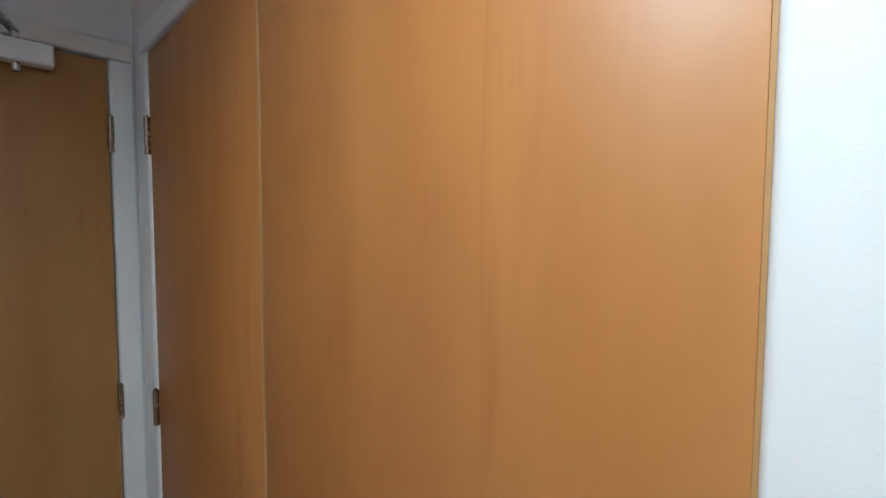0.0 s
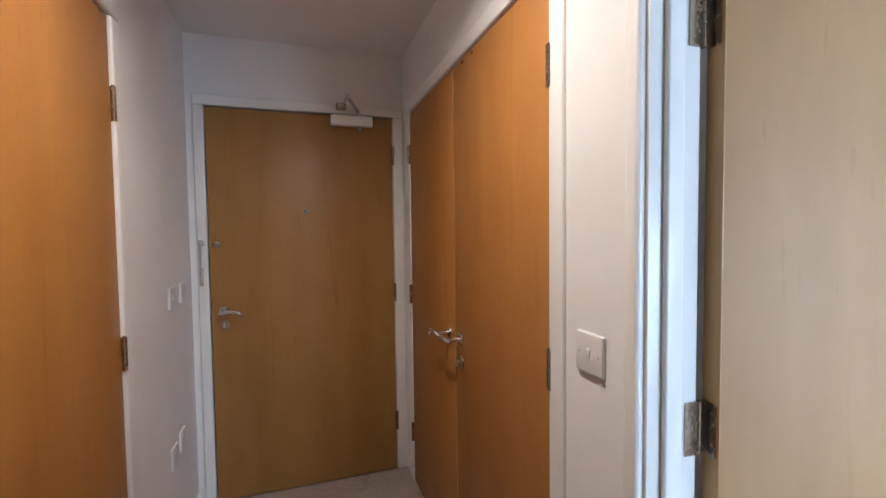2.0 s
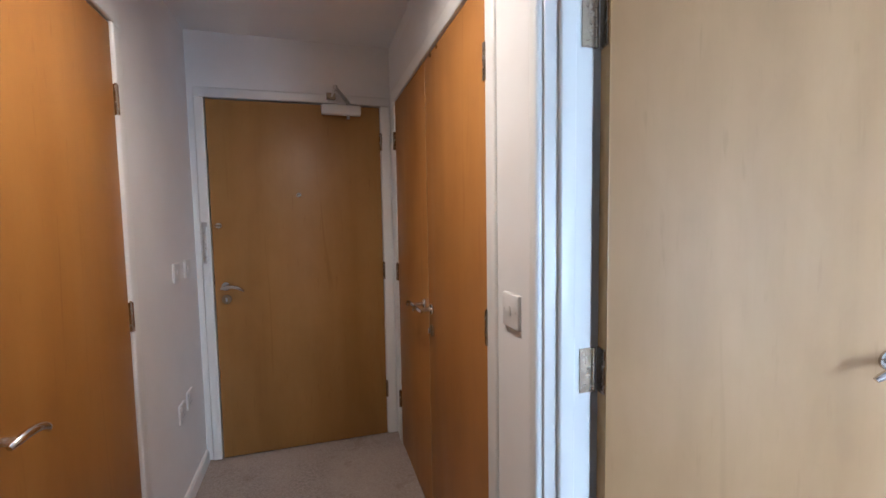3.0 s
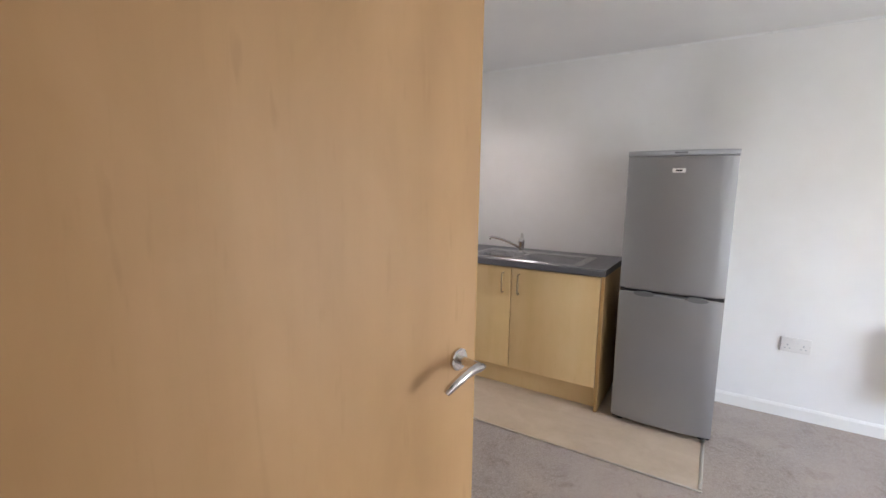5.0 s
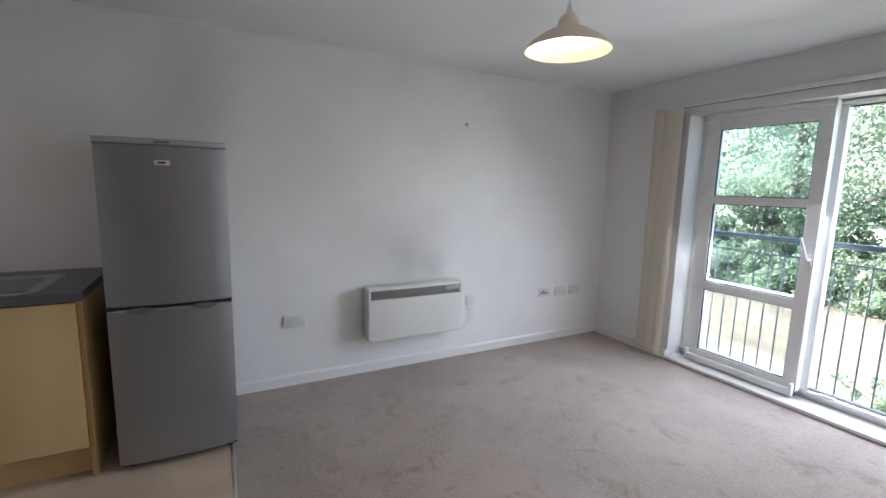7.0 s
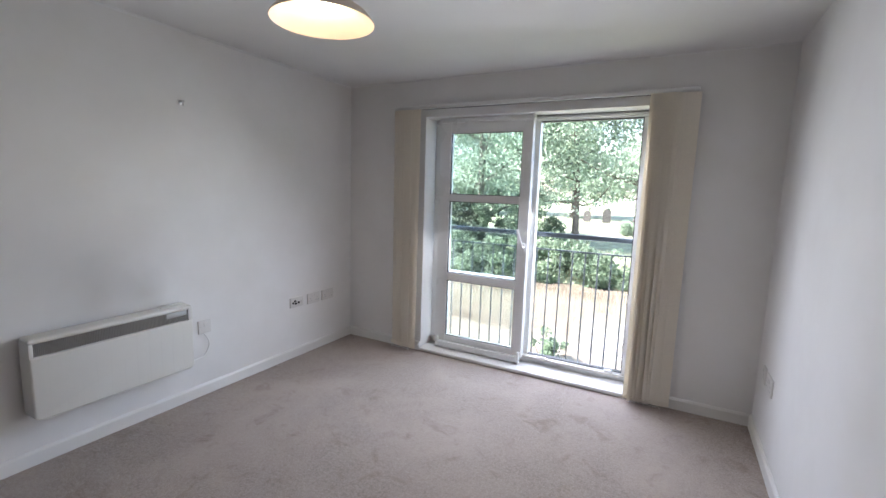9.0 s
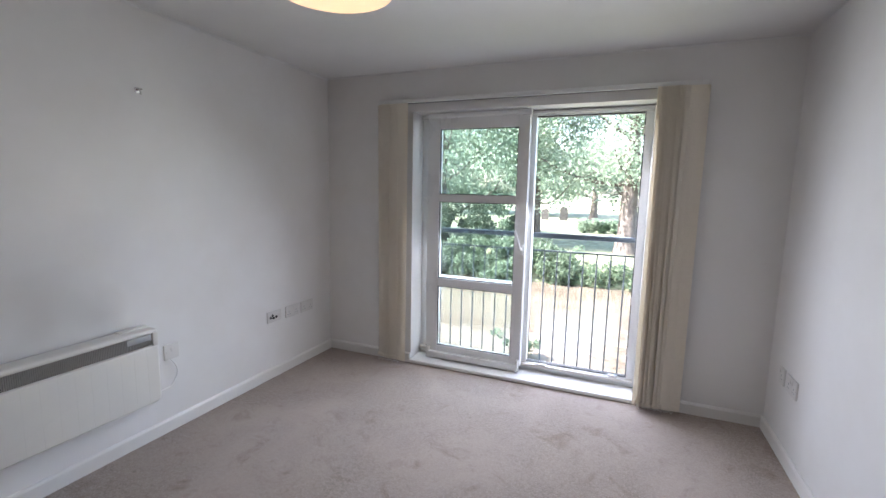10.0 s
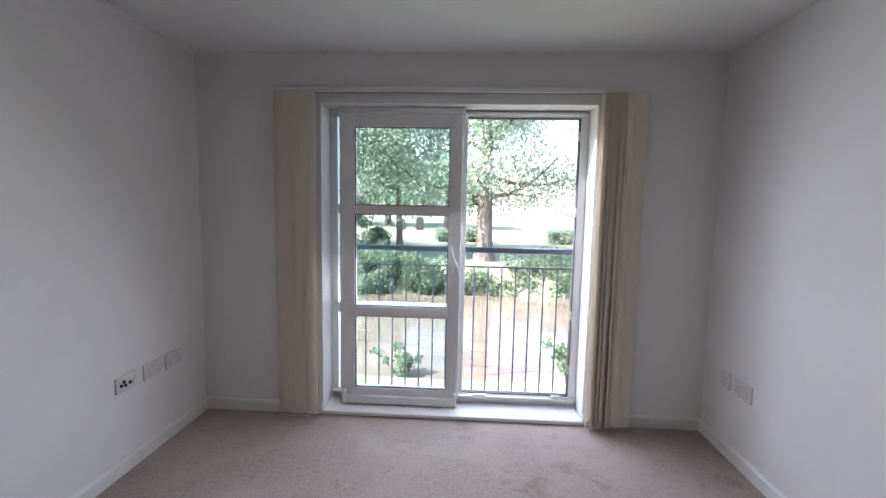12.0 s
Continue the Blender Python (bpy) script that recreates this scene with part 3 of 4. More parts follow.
tube(bm, [(0.262, 0.226, 2.024), (0.272, 0.034, 2.026)], 0.006)
lathe(bm, [(0, 2.012), (0.011, 2.012), (0.011, 2.034), (0, 2.034)], Matrix.Translation((0.262, 0.226, 0)), 12)
part("closer_rod", bm, STEEL, cl, "round steel closer rod")
part("closer_bracket", B(0.250, 0.300, 0.006, 0.042, 2.012, 2.044, 0.003), HINGE, cl, "dark closer bracket on the frame")
part("peephole", lathe(bmesh.new(), [(0.006, 0.0), (0.0125, 0.0), (0.0125, 0.003), (0.009, 0.006), (0.0055, 0.004), (0, 0.003)], Matrix.Translation((0.469, 0, 1.476)) @ pose(0, 0, 0, -90), 18), CHROME, front, "small brass-rimmed peephole")
lk = part("night_latch", lathe(bmesh.new(), [(0, 0), (0.015, 0), (0.015, 0.010), (0.012, 0.016), (0, 0.016)], Matrix.Translation((0.890, 0, 1.312)) @ pose(0, 0, 0, -90), 20), STEEL, front, "round steel night latch")
part("latch_turn", B(0.872, 0.908, 0.016, 0.026, 1.308, 1.316, 0.003), HINGE, lk)
bm = bmesh.new()
box(bm, -1.036, -1.018, 1.768, 1.784, 1.110, 1.335, 0.004, 2)
box(bm, -1.034, -1.006, 1.758, 1.776, 1.308, 1.332, 0.004, 2)
for z in (1.14, 1.20, 1.27):
    box(bm, -1.033, -1.021, 1.764, 1.770, z, z + 0.012, 0.002)
solo("door_limiter", bm, STEEL, "steel door limiter bar on the front door frame", "door limiter")
part("keep_plate", B(0.9215, 0.9255, -0.03, 0.004, 0.99, 1.05), HINGE, front, "dark lock edge plate")
for u in (0.10, 0.19):
    part("door_catch", lathe(bmesh.new(), [(0, 0), (0.007, 0), (0.007, 0.006), (0, 0.007)], Matrix.Translation((0.672 - u, 0, 1.972)) @ pose(0, 0, 0, -90), 12), HINGE, cup_b, "small dark catch")
# ---- switches and sockets ----


def plate(name, m, w, h, label, category, parts):
    """A wall plate, its face towards +y of its own axes: a rounded plate with rockers, slots or points on it."""
    t = thing(name, m, label, category)
    part("face_plate", B(-w / 2, w / 2, -0.004, 0.009, -h / 2, h / 2, 0.0035, 3), SWITCH, t)
    for kind, x, z in parts:
        if kind == "rocker":
            part("rocker", B(x - 0.007, x + 0.007, 0.0085, 0.0120, z - 0.011, z + 0.011, 0.0015), SWITCH, t)
        elif kind == "outlet":
            bm = bmesh.new()
            box(bm, x - 0.0035, x + 0.0035, 0.0085, 0.0096, z + 0.008, z + 0.018)
            for dx in (-0.011, 0.011):
                box(bm, x + dx - 0.0045, x + dx + 0.0045, 0.0085, 0.0096, z - 0.010, z - 0.004)
            part("outlet", bm, FRTOP, t)
        elif kind == "aerial":
            part("aerial_socket", lathe(bmesh.new(), [(0.004, 0.009), (0.0085, 0.009), (0.0085, 0.014), (0.005, 0.014), (0.005, 0.0095), (0, 0.0095)], Matrix.Translation((x, 0, z)) @ pose(0, 0, 0, -90), 14), DARKP, t, "dark aerial socket")
        elif kind == "screw":
            part("screw", lathe(bmesh.new(), [(0, 0), (0.003, 0), (0.002, 0.001), (0, 0.001)], Matrix.Translation((x, 0.009, z)) @ pose(0, 0, 0, -90), 8), STEEL, t)
    return t


DOUBLE = [("outlet", -0.038, -0.012), ("outlet", 0.038, -0.012), ("rocker", -0.012, 0.022), ("rocker", 0.012, 0.022), ("screw", -0.066, 0), ("screw", 0.066, 0)]


def on_wall(wall_name, u, z):
    x, turn = {"east": (RX1, 90), "west": (RX0, -90), "hall_e": (0.0, 90), "hall_w": (HX0, -90)}[wall_name]
    return pose(x, u, z, 0, 0, turn)


plate("light_switch", on_wall("hall_e", 0.141, 1.108), 0.088, 0.086, "white plastic light switch by the living room doorway", "switch", [("rocker", 0, 0), ("screw", 0.031, 0), ("screw", -0.031, 0)])
plate("light_switch", on_wall("hall_w", 1.42, 1.105), 0.086, 0.086, "white plastic switch on the hall wall", "switch", [("rocker", 0, 0)], )
plate("light_switch", on_wall("hall_w", 1.60, 1.105), 0.086, 0.086, "white plastic switch beside the front door", "switch", [("rocker", 0, 0)])
plate("wall_socket", on_wall("hall_w", 1.38, 0.462), 0.086, 0.086, "white plastic socket low on the hall wall", "socket", [("outlet", 0, -0.01), ("rocker", 0.02, 0.024)])
plate("wall_socket", on_wall("hall_w", 1.51, 0.475), 0.086, 0.086, "white plastic socket low on the hall wall", "socket", [("outlet", 0, -0.01), ("rocker", 0.02, 0.024)])
plate("wall_socket", on_wall("east", -1.067, 0.450), 0.146, 0.086, "white plastic double socket between fridge and heater", "socket", DOUBLE)
plate("fused_spur", on_wall("east", -2.455, 0.457), 0.086, 0.086, "white plastic switched spur beside the heater", "socket", [("rocker", 0.0, 0.012), ("screw", 0.031, 0)])
plate("aerial_plate", on_wall("east", -3.238, 0.453), 0.136, 0.080, "white aerial plate with dark sockets on the wall", "socket", [("aerial", 0.040, -0.004), ("aerial", 0.022, 0.010), ("aerial", 0.014, -0.010), ("aerial", -0.016, -0.006), ("rocker", -0.045, 0)])
plate("wall_socket", on_wall("east", -3.424, 0.450), 0.140, 0.088, "white plastic double socket near the room corner", "socket", DOUBLE)
plate("wall_socket", on_wall("east", -3.592, 0.449), 0.138, 0.088, "white plastic double socket close to the corner", "socket", DOUBLE)
plate("wall_socket", on_wall("west", -3.670, 0.418), 0.080, 0.092, "white plastic single socket on the side wall", "socket", [("outlet", 0, -0.01), ("rocker", 0.02, 0.024)])
plate("wall_socket", on_wall("west", -3.520, 0.418), 0.146, 0.092, "white plastic double socket on the side wall", "socket", DOUBLE)

# a small bracket screwed to the wall
bm = bmesh.new()
box(bm, RX1 - 0.004, RX1, -2.374, -2.354, 1.836, 1.860, 0.002)
tube(bm, [(RX1 - 0.004, -2.364, 1.852), (RX1 - 0.022, -2.364, 1.852), (RX1 - 0.030, -2.364, 1.842), (RX1 - 0.030, -2.364, 1.826)], 0.004, 8)
tube(bm, [(RX1 - 0.016, -2.382, 1.856), (RX1 - 0.016, -2.346, 1.856)], 0.004, 8)
solo("wall_hook", bm, CHROME, "small steel hook screwed to the wall", "hook")

# ---- heater ----
ht = thing("panel_heater", pose(RX1, -1.925, 0.262, 0, 0, 90), "cream wall-mounted electric panel heater with grey grille", "heater")
L = 0.380
bm = B(-L, L, 0.022, 0.128, 0.0, 0.306)
bmesh.ops.bevel(bm, geom=[e for e in bm.edges if all(v.co.z < 0.01 for v in e.verts) and abs(e.verts[0].co.x - e.verts[1].co.x) < 0.01], offset=0.030, segments=6, profile=0.5, affect="EDGES")
bmesh.ops.bevel(bm, geom=[e for e in bm.edges if all(v.co.y > 0.127 and v.co.z < 0.305 for v in e.verts) or all(v.co.y > 0.127 and abs(v.co.x) > L - 0.001 for v in e.verts)], offset=0.011, segments=4, profile=0.5, affect="EDGES")
part("casing", bm, HEATER, ht, "cream enamelled casing")
for k in range(11):
    x = -L + 0.063 * (k + 1)
    part("casing_rib", tube(bmesh.new(), [(x, 0.1276, 0.013), (x, 0.1276, 0.15), (x, 0.1276, 0.304)], 0.0007, 6), HEATER, ht)
part("top_cover", B(-L, L, 0.022, 0.124, 0.367, 0.392, 0.012, 4), HEATER, ht)
part("end_cheek", B(L - 0.018, L, 0.022, 0.126, 0.302, 0.372, 0.003), HEATER, ht)
part("end_cheek", B(-L, -L + 0.026, 0.022, 0.126, 0.302, 0.372, 0.003), HEATER, ht)
part("grille_back", B(-L + 0.026, L - 0.018, 0.030, 0.110, 0.306, 0.367), GRILLE, ht, "grey recessed grille")
fin = B(-0.0014, 0.0014, 0.108, 0.117, 0.307, 0.367)
fin_me = mesh_of(fin, "grille_fin", GRILLE)
for i in range(100):
    x = -L + 0.034 + i * (2 * L - 0.058) / 99
    fo = new("grille_fin", fin_me)
    fo.parent = ht
    fo.location = (x, 0, 0)
part("control_box", B(-L + 0.030, -L + 0.150, 0.086, 0.121, 0.336, 0.366, 0.003), FRTOP, ht, "light grey control panel")
part("control_lid", B(-L + 0.006, -L + 0.150, 0.026, 0.070, 0.391, 0.398, 0.003), HEATER, ht)
for x in (-0.24, 0.24):
    part("wall_bracket", B(x - 0.02, x + 0.02, 0.0, 0.024, 0.04, 0.34), HINGE, ht)
solo("heater_cable", tube(bmesh.new(), [(RX1 - 0.010, -2.440, 0.418)] + [tuple(p) for p in arc_points((RX1 - 0.016, -2.452, 0.40), (RX1 - 0.02, -2.505, 0.33), (RX1 - 0.03, -2.42, 0.268), 12)] + [(RX1 - 0.05, -2.33, 0.272), (RX1 - 0.06, -2.300, 0.285)], 0.0035, 8), PLASTIC, "thin white flex from the spur to the heater", "cable")

# ---- fridge ----
fr = thing("fridge_freezer", pose(2.643, -0.424, 0, 0, 0, 90), "tall silver-grey fridge freezer standing on the vinyl edge", "fridge")
# own axes: x across (towards +world y), y out of the front (towards -world x)
FW = 0.253


def bowed(z0, z1, x0=-FW, x1=FW, back=-0.062, bulge=0.020, n=14):
    """A door with a softly bowed front and rounded edges."""
    bm = bmesh.new()
    rows = []
    for z, inset in ((z0, 0.006), (z0 + 0.006, 0.0), (z1 - 0.006, 0.0), (z1, 0.006)):
        row = [bm.verts.new((x0 + inset * 0.5, back, z))]
        for i in range(n + 1):
            t = i / n
            x = x0 + (x1 - x0) * t
            edge = min(t, 1 - t) * (x1 - x0)
            y = bulge * (1 - (2 * t - 1) ** 2) - 0.010 * max(0, 1 - edge / 0.018) ** 2 - inset
            row.append(bm.verts.new((x, y, z)))
        row.append(bm.verts.new((x1 - inset * 0.5, back, z)))
        rows.append(row)
    for a, b in zip(rows, rows[1:]):
        for i in range(len(a)):
            j = (i + 1) % len(a)
            bm.faces.new((a[i], a[j], b[j], b[i]))
    bm.faces.new(rows[0][::-1])
    bm.faces.new(rows[-1])
    return bm


part("cabinet", B(-FW, FW, -0.600, -0.066, 0.030, 1.530, 0.004), SILVER, fr, "silver-grey cabinet sides")
ud = part("fridge_door", bowed(0.803, 1.528), SILVER, fr, "silver-grey upper door")
ld = part("freezer_door", bowed(0.036, 0.788), SILVER, fr, "silver-grey lower door")
part("top_lid", bowed(1.530, 1.556, -FW - 0.003, FW + 0.003, -0.60, 0.018), FRTOP, fr, "lighter grey top lid")
# shade of the slit between the doors, drawn as a near-black strip
part("door_gap", B(-FW + 0.002, FW - 0.002, -0.064, -0.004, 0.786, 0.805), DARKP, fr, "black strip drawing the shade in the gap between the doors")
for x in (0.122, -0.132):
    g = bmesh.new()
    lathe(g, [(0, 0.0), (0.055, 0.0), (0.055, 0.010), (0.049, 0.016), (0, 0.016)], Matrix.Translation((x, 0.010, 0.784)) @ pose(0, 0, 0, -90) @ Matrix.Diagonal((1, 0.26, 1, 1)), 28)
    part("grip", g, GREYP, ld if x > 0 else ud, "dark grey recessed grip")
bd = part("badge", B(-0.027, 0.033, 0.014, 0.0215, 1.441, 1.463, 0.002), PLASTIC, ud, "small white badge")
part("badge_bar", B(-0.012, 0.018, 0.0215, 0.0222, 1.448, 1.456), DARKP, bd)
part("lid_mark", B(-0.03, 0.03, 0.016, 0.0185, 1.538, 1.547), GREYP, fr)
part("kick_plate", B(-FW + 0.004, FW - 0.004, -0.10, -0.042, 0.012, 0.034), DARKP, fr, "black plinth")
for x in (-0.21, 0.21):
    for y in (-0.06, -0.55):
        part("foot", lathe(bmesh.new(), [(0, 0.004), (0.018, 0.004), (0.018, 0.012), (0.010, 0.032), (0, 0.032)], Matrix.Translation((x, y, 0)), 14), DARKP, fr)

# ---- kitchen ----
KX = 2.662                    # front of the unit doors


def base_unit(y0, y1, doors, label):
    u = thing("base_unit", pose(KX, (y0 + y1) / 2, 0), label, "kitchen unit", "kitchen base units")
    h = (y1 - y0) / 2
    part("carcass", B(0.022, RX1 - KX - 0.004, -h, h, 0.150, 0.845), MAPLED, u)
    part("plinth", B(0.075, 0.093, -h, h, 0.004, 0.150), MAPLE, u, "recessed maple plinth")
    n = len(doors)
    w = 2 * h / n
    for i, side in enumerate(doors):
        a = -h + i * w
        d = part("unit_door", B(0.0, 0.019, a + 0.002, a + w - 0.002, 0.158, 0.838, 0.0022, 2), MAPLE, u, "pale maple foil door")
        yy = a + w - 0.055 if side > 0 else a + 0.055
        part("handle", tube(bmesh.new(), [(0.004, yy, 0.800), (-0.018, yy, 0.800), (-0.026, yy, 0.792), (-0.028, yy, 0.735), (-0.026, yy, 0.678), (-0.018, yy, 0.670), (0.004, yy, 0.670)], 0.0055, 10), BRONZE, d, "dull bronze bow handle")
    return u


base_unit(-0.064, 1.060, (1, -1), "pale maple double-door sink unit under the worktop")
base_unit(1.064, 1.660, (1,), "pale maple single-door kitchen unit beside the sink unit")
ep = thing("end_panel", Matrix(), "pale maple end panel of the kitchen units beside the fridge", "panel")
part("board", B(2.674, RX1 - 0.002, -0.083, -0.066, 0.004, 0.845, 0.001), MAPLE, ep)
part("edging", B(2.672, 2.674, -0.0832, -0.0658, 0.004, 0.845), EDGE, ep, "thin darker edging strip")


def worktop():
    """A laminate top with a rounded nose and a cut-out for the bowl."""
    bm = bmesh.new()
    xs = [2.640, 2.730, 3.035, RX1 - 0.001]
    ys = [-0.090, 0.518, 0.848, FY - 0.002]
    z0, z1 = 0.847, 0.887
    vs = {}

    def v(i, j, z):
        if (i, j, z) not in vs:
            vs[i, j, z] = bm.verts.new((xs[i], ys[j], z))
        return vs[i, j, z]
    for i in range(3):
        for j in range(3):
            if (i, j) == (1, 1):
                continue
            for z in (z0, z1):
                bm.faces.new((v(i, j, z), v(i + 1, j, z), v(i + 1, j + 1, z), v(i, j + 1, z)))
    for k in range(3):
        for a, b in (((0, k), (0, k + 1)), ((3, k), (3, k + 1)), ((k, 0), (k + 1, 0)), ((k, 3), (k + 1, 3))):
            bm.faces.new((v(*a, z0), v(*b, z0), v(*b, z1), v(*a, z1)))
    for a, b in (((1, 1), (2, 1)), ((2, 1), (2, 2)), ((2, 2), (1, 2)), ((1, 2), (1, 1))):
        bm.faces.new((v(*a, z0), v(*b, z0), v(*b, z1), v(*a, z1)))
    bmesh.ops.bevel(bm, geom=[e for e in bm.edges if all(abs(q.co.x - 2.640) < 1e-4 for q in e.verts) and abs(e.verts[0].co.z - e.verts[1].co.z) < 1e-4], offset=0.007, segments=3, affect="EDGES")
    return solo("worktop", bm, WORKTOP, "dark slate-grey laminate worktop over the kitchen units", "worktop")


worktop()

sk = thing("kitchen_sink", pose(2.88, 0.50, 0.887), "stainless steel inset sink with ribbed drainer and mixer tap", "sink")
bm = bmesh.new()
# rim and drainer in one pressed sheet, with the bowl let in
X0, X1, Y0, Y1 = -0.205, 0.240, -0.440, 0.362
bx0, bx1, by0, by1 = -0.142, 0.148, 0.030, 0.336


def ring(x0, x1, y0, y1, z, r, n=5):
    pts = []
    for cx, cy, a0 in ((x1 - r, y1 - r, 0), (x0 + r, y1 - r, 90), (x0 + r, y0 + r, 180), (x1 - r, y0 + r, 270)):
        for i in range(n + 1):
            a = radians(a0 + 90 * i / n)
            pts.append(bm.verts.new((cx + r * math.cos(a), cy + r * math.sin(a), z)))
    return pts


rings = [ring(X0, X1, Y0, Y1, 0.0005, 0.03), ring(X0 + 0.004, X1 - 0.004, Y0 + 0.004, Y1 - 0.004, 0.005, 0.028), ring(X0 + 0.012, X1 - 0.012, Y0 + 0.012, Y1 - 0.012, 0.004, 0.025),
         ring(bx0 - 0.006, bx1 + 0.006, by0 - 0.006, by1 + 0.006, 0.003, 0.055), ring(bx0, bx1, by0, by1, -0.004, 0.05), ring(bx0 + 0.012, bx1 - 0.012, by0 + 0.012, by1 - 0.012, -0.13, 0.05), ring(bx0 + 0.04, bx1 - 0.04, by0 + 0.04, by1 - 0.04, -0.150, 0.04)]
for a, b in zip(rings, rings[1:]):
    for i in range(len(a)):
        j = (i + 1) % len(a)
        bm.faces.new((a[i], a[j], b[j], b[i]))
bm.faces.new(rings[-1])
part("bowl", bm, SINKM, sk, "brushed steel bowl and drainer")
for i in range(7):
    x = -0.145 + i * 0.046
    part("drainer_rib", tube(bmesh.new(), [(x, -0.385, 0.003), (x, -0.37, 0.0055), (x, -0.03, 0.0055), (x, -0.01, 0.003)], 0.0035, 8), SINKM, sk)
part("plughole", lathe(bmesh.new(), [(0.010, 0.0), (0.036, 0.001), (0.040, 0.003), (0.042, 0.0)], Matrix.Translation((0.0, 0.183, -0.150)), 20), CHROME, sk)
tp = part("mixer_tap", lathe(bmesh.new(), [(0, 0.003), (0.027, 0.003), (0.026, 0.012), (0.021, 0.016), (0.021, 0.066), (0.024, 0.072), (0.024, 0.088), (0.018, 0.098), (0, 0.100)], Matrix.Translation((0.180, 0.095, 0)), 20), CHROME, sk, "chrome single-lever mixer tap")
part("spout", tube(bmesh.new(), [(0.176, 0.105, 0.030)] + [tuple(p) for p in arc_points((0.16, 0.125, 0.046), (0.09, 0.20, 0.100), (0.040, 0.268, 0.112), 8)] + [(0.032, 0.280, 0.107), (0.029, 0.284, 0.092)], [0.0095] * 9 + [0.009] * 3, 12), CHROME, tp)
part("tap_lever", tube(bmesh.new(), [(0.180, 0.095, 0.094), (0.184, 0.094, 0.106), (0.192, 0.096, 0.120), (0.202, 0.102, 0.132)], [0.013, 0.011, 0.010, 0.008], 10), CHROME, tp)
solo("threshold_bar", B(2.193, 2.208, -0.655, 0.592, 0.0035, 0.0070, 0.0015, 2), ALU, "thin metal threshold bar between vinyl and carpet", "threshold")
solo("threshold_bar", B(2.215, 2.80, -0.654, -0.638, 0.0035, 0.0070, 0.0015, 2), ALU, "dull metal edging strip beside the fridge", "threshold")

bm = B(-0.715, 0.715, -0.0075, 0.0075, 0.0035, 0.0070, 0.0015, 2)
bmesh.ops.transform(bm, matrix=pose(1.496, 0.438, 0, 0, 0, 12.17), verts=bm.verts)
solo("threshold_bar", bm, ALU, "thin metal threshold bar set at an angle", "threshold")

# ---- pendant and downlights ----
pd = thing("pendant_lamp", pose(1.845, -2.03, RZ), "lit pendant lamp with a wide cream enamel shade", "lamp")
part("ceiling_rose", lathe(bmesh.new(), [(0, 0), (0.042, 0), (0.040, -0.012), (0.022, -0.026), (0, -0.028)], None, 24), PLASTIC, pd)
part("flex", tube(bmesh.new(), [(0, 0, -0.02), (0, 0, -0.153)], 0.0032, 8), PLASTIC, pd)
part("lampholder", lathe(bmesh.new(), [(0, -0.088), (0.009, -0.090), (0.012, -0.111), (0.017, -0.119), (0.018, -0.153), (0, -0.153)], None, 20), PLASTIC, pd)
part("shade", lathe(bmesh.new(), [(0.018, -0.131), (0.030, -0.133), (0.044, -0.149), (0.049, -0.179), (0.075, -0.193), (0.115, -0.215), (0.160, -0.245), (0.181, -0.269), (0.188, -0.279), (0.186, -0.281), (0.179, -0.272), (0.158, -0.249), (0.113, -0.219), (0.073, -0.197), (0.046, -0.183), (0.041, -0.151), (0.028, -0.137), (0.018, -0.137)], None, 48), SHADE, pd, "wide cream shade with a domed crown")
part("bulb", lathe(bmesh.new(), [(0, -0.158), (0.013, -0.160), (0.014, -0.175), (0.0285, -0.203), (0.031, -0.221), (0.026, -0.241), (0.013, -0.252), (0, -0.254)], None, 24), BULBM, pd, "glowing warm bulb")


def downlight(x, y, z, label):
    d = thing("downlight", pose(x, y, z), label, "lamp", "ceiling downlights")
    part("bezel", lathe(bmesh.new(), [(0.030, -0.001), (0.040, 0.0), (0.041, -0.003), (0.036, -0.006), (0.031, -0.005), (0.029, -0.001)], None, 28), PLASTIC, d, "white ring")
    part("lens", lathe(bmesh.new(), [(0, -0.002), (0.029, -0.002), (0.029, -0.0005), (0, -0.0005)], None, 24), SPOTM, d, "glowing lens")


downlight(-0.54, 0.30, HZ, "small lit downlight in the hall ceiling")
downlight(2.48, 0.92, RZ, "small lit downlight in the kitchen ceiling")

# ---- balcony window ----
win = thing("window_balcony", Matrix(), "white uPVC tilt-and-slide balcony window, slid open", "window", kind="structure")
FYO, FYI = -4.150, -4.085
SZ = 0.030
ww, wh = 0.050, 0.040
part("window_frame_head", B(WX0, WX1, FYO, FYI, WZ1 - wh, WZ1, 0.003), UPVC, win)
part("window_frame_foot", B(WX0, WX1, FYO, FYI, SZ, 0.092, 0.003), UPVC, win)
for a, b in ((WX0, WX0 + ww), (WX1 - ww, WX1), (1.600, 1.655)):
    part("window_frame_upright", B(a, b, FYO + 0.001, FYI - 0.001, 0.092, WZ1 - wh, 0.003), UPVC, win)
bars = ((0.626, 0.693), (1.297, 1.354))
for a, b in bars:
    part("transom", B(1.655, WX1 - ww, FYO + 0.004, FYI - 0.004, a, b, 0.003), UPVC, win)
for a, b in ((0.092, 0.626), (0.693, 1.297), (1.354, WZ1 - wh)):
    p = part("pane", B(1.655, WX1 - ww, -4.120, -4.114, a, b), PANE, win, smooth=False)
    p.visible_shadow = False
part("guide_rail", B(WX0 + 0.01, WX1 - 0.01, FYI, FYI + 0.030, 0.070, 0.088, 0.002), ALU, win, "aluminium running rail")
part("head_rail", B(WX0 + 0.01, WX1 - 0.01, FYI, FYI + 0.024, WZ1 - 0.030, WZ1 - 0.012, 0.002), UPVC, win)
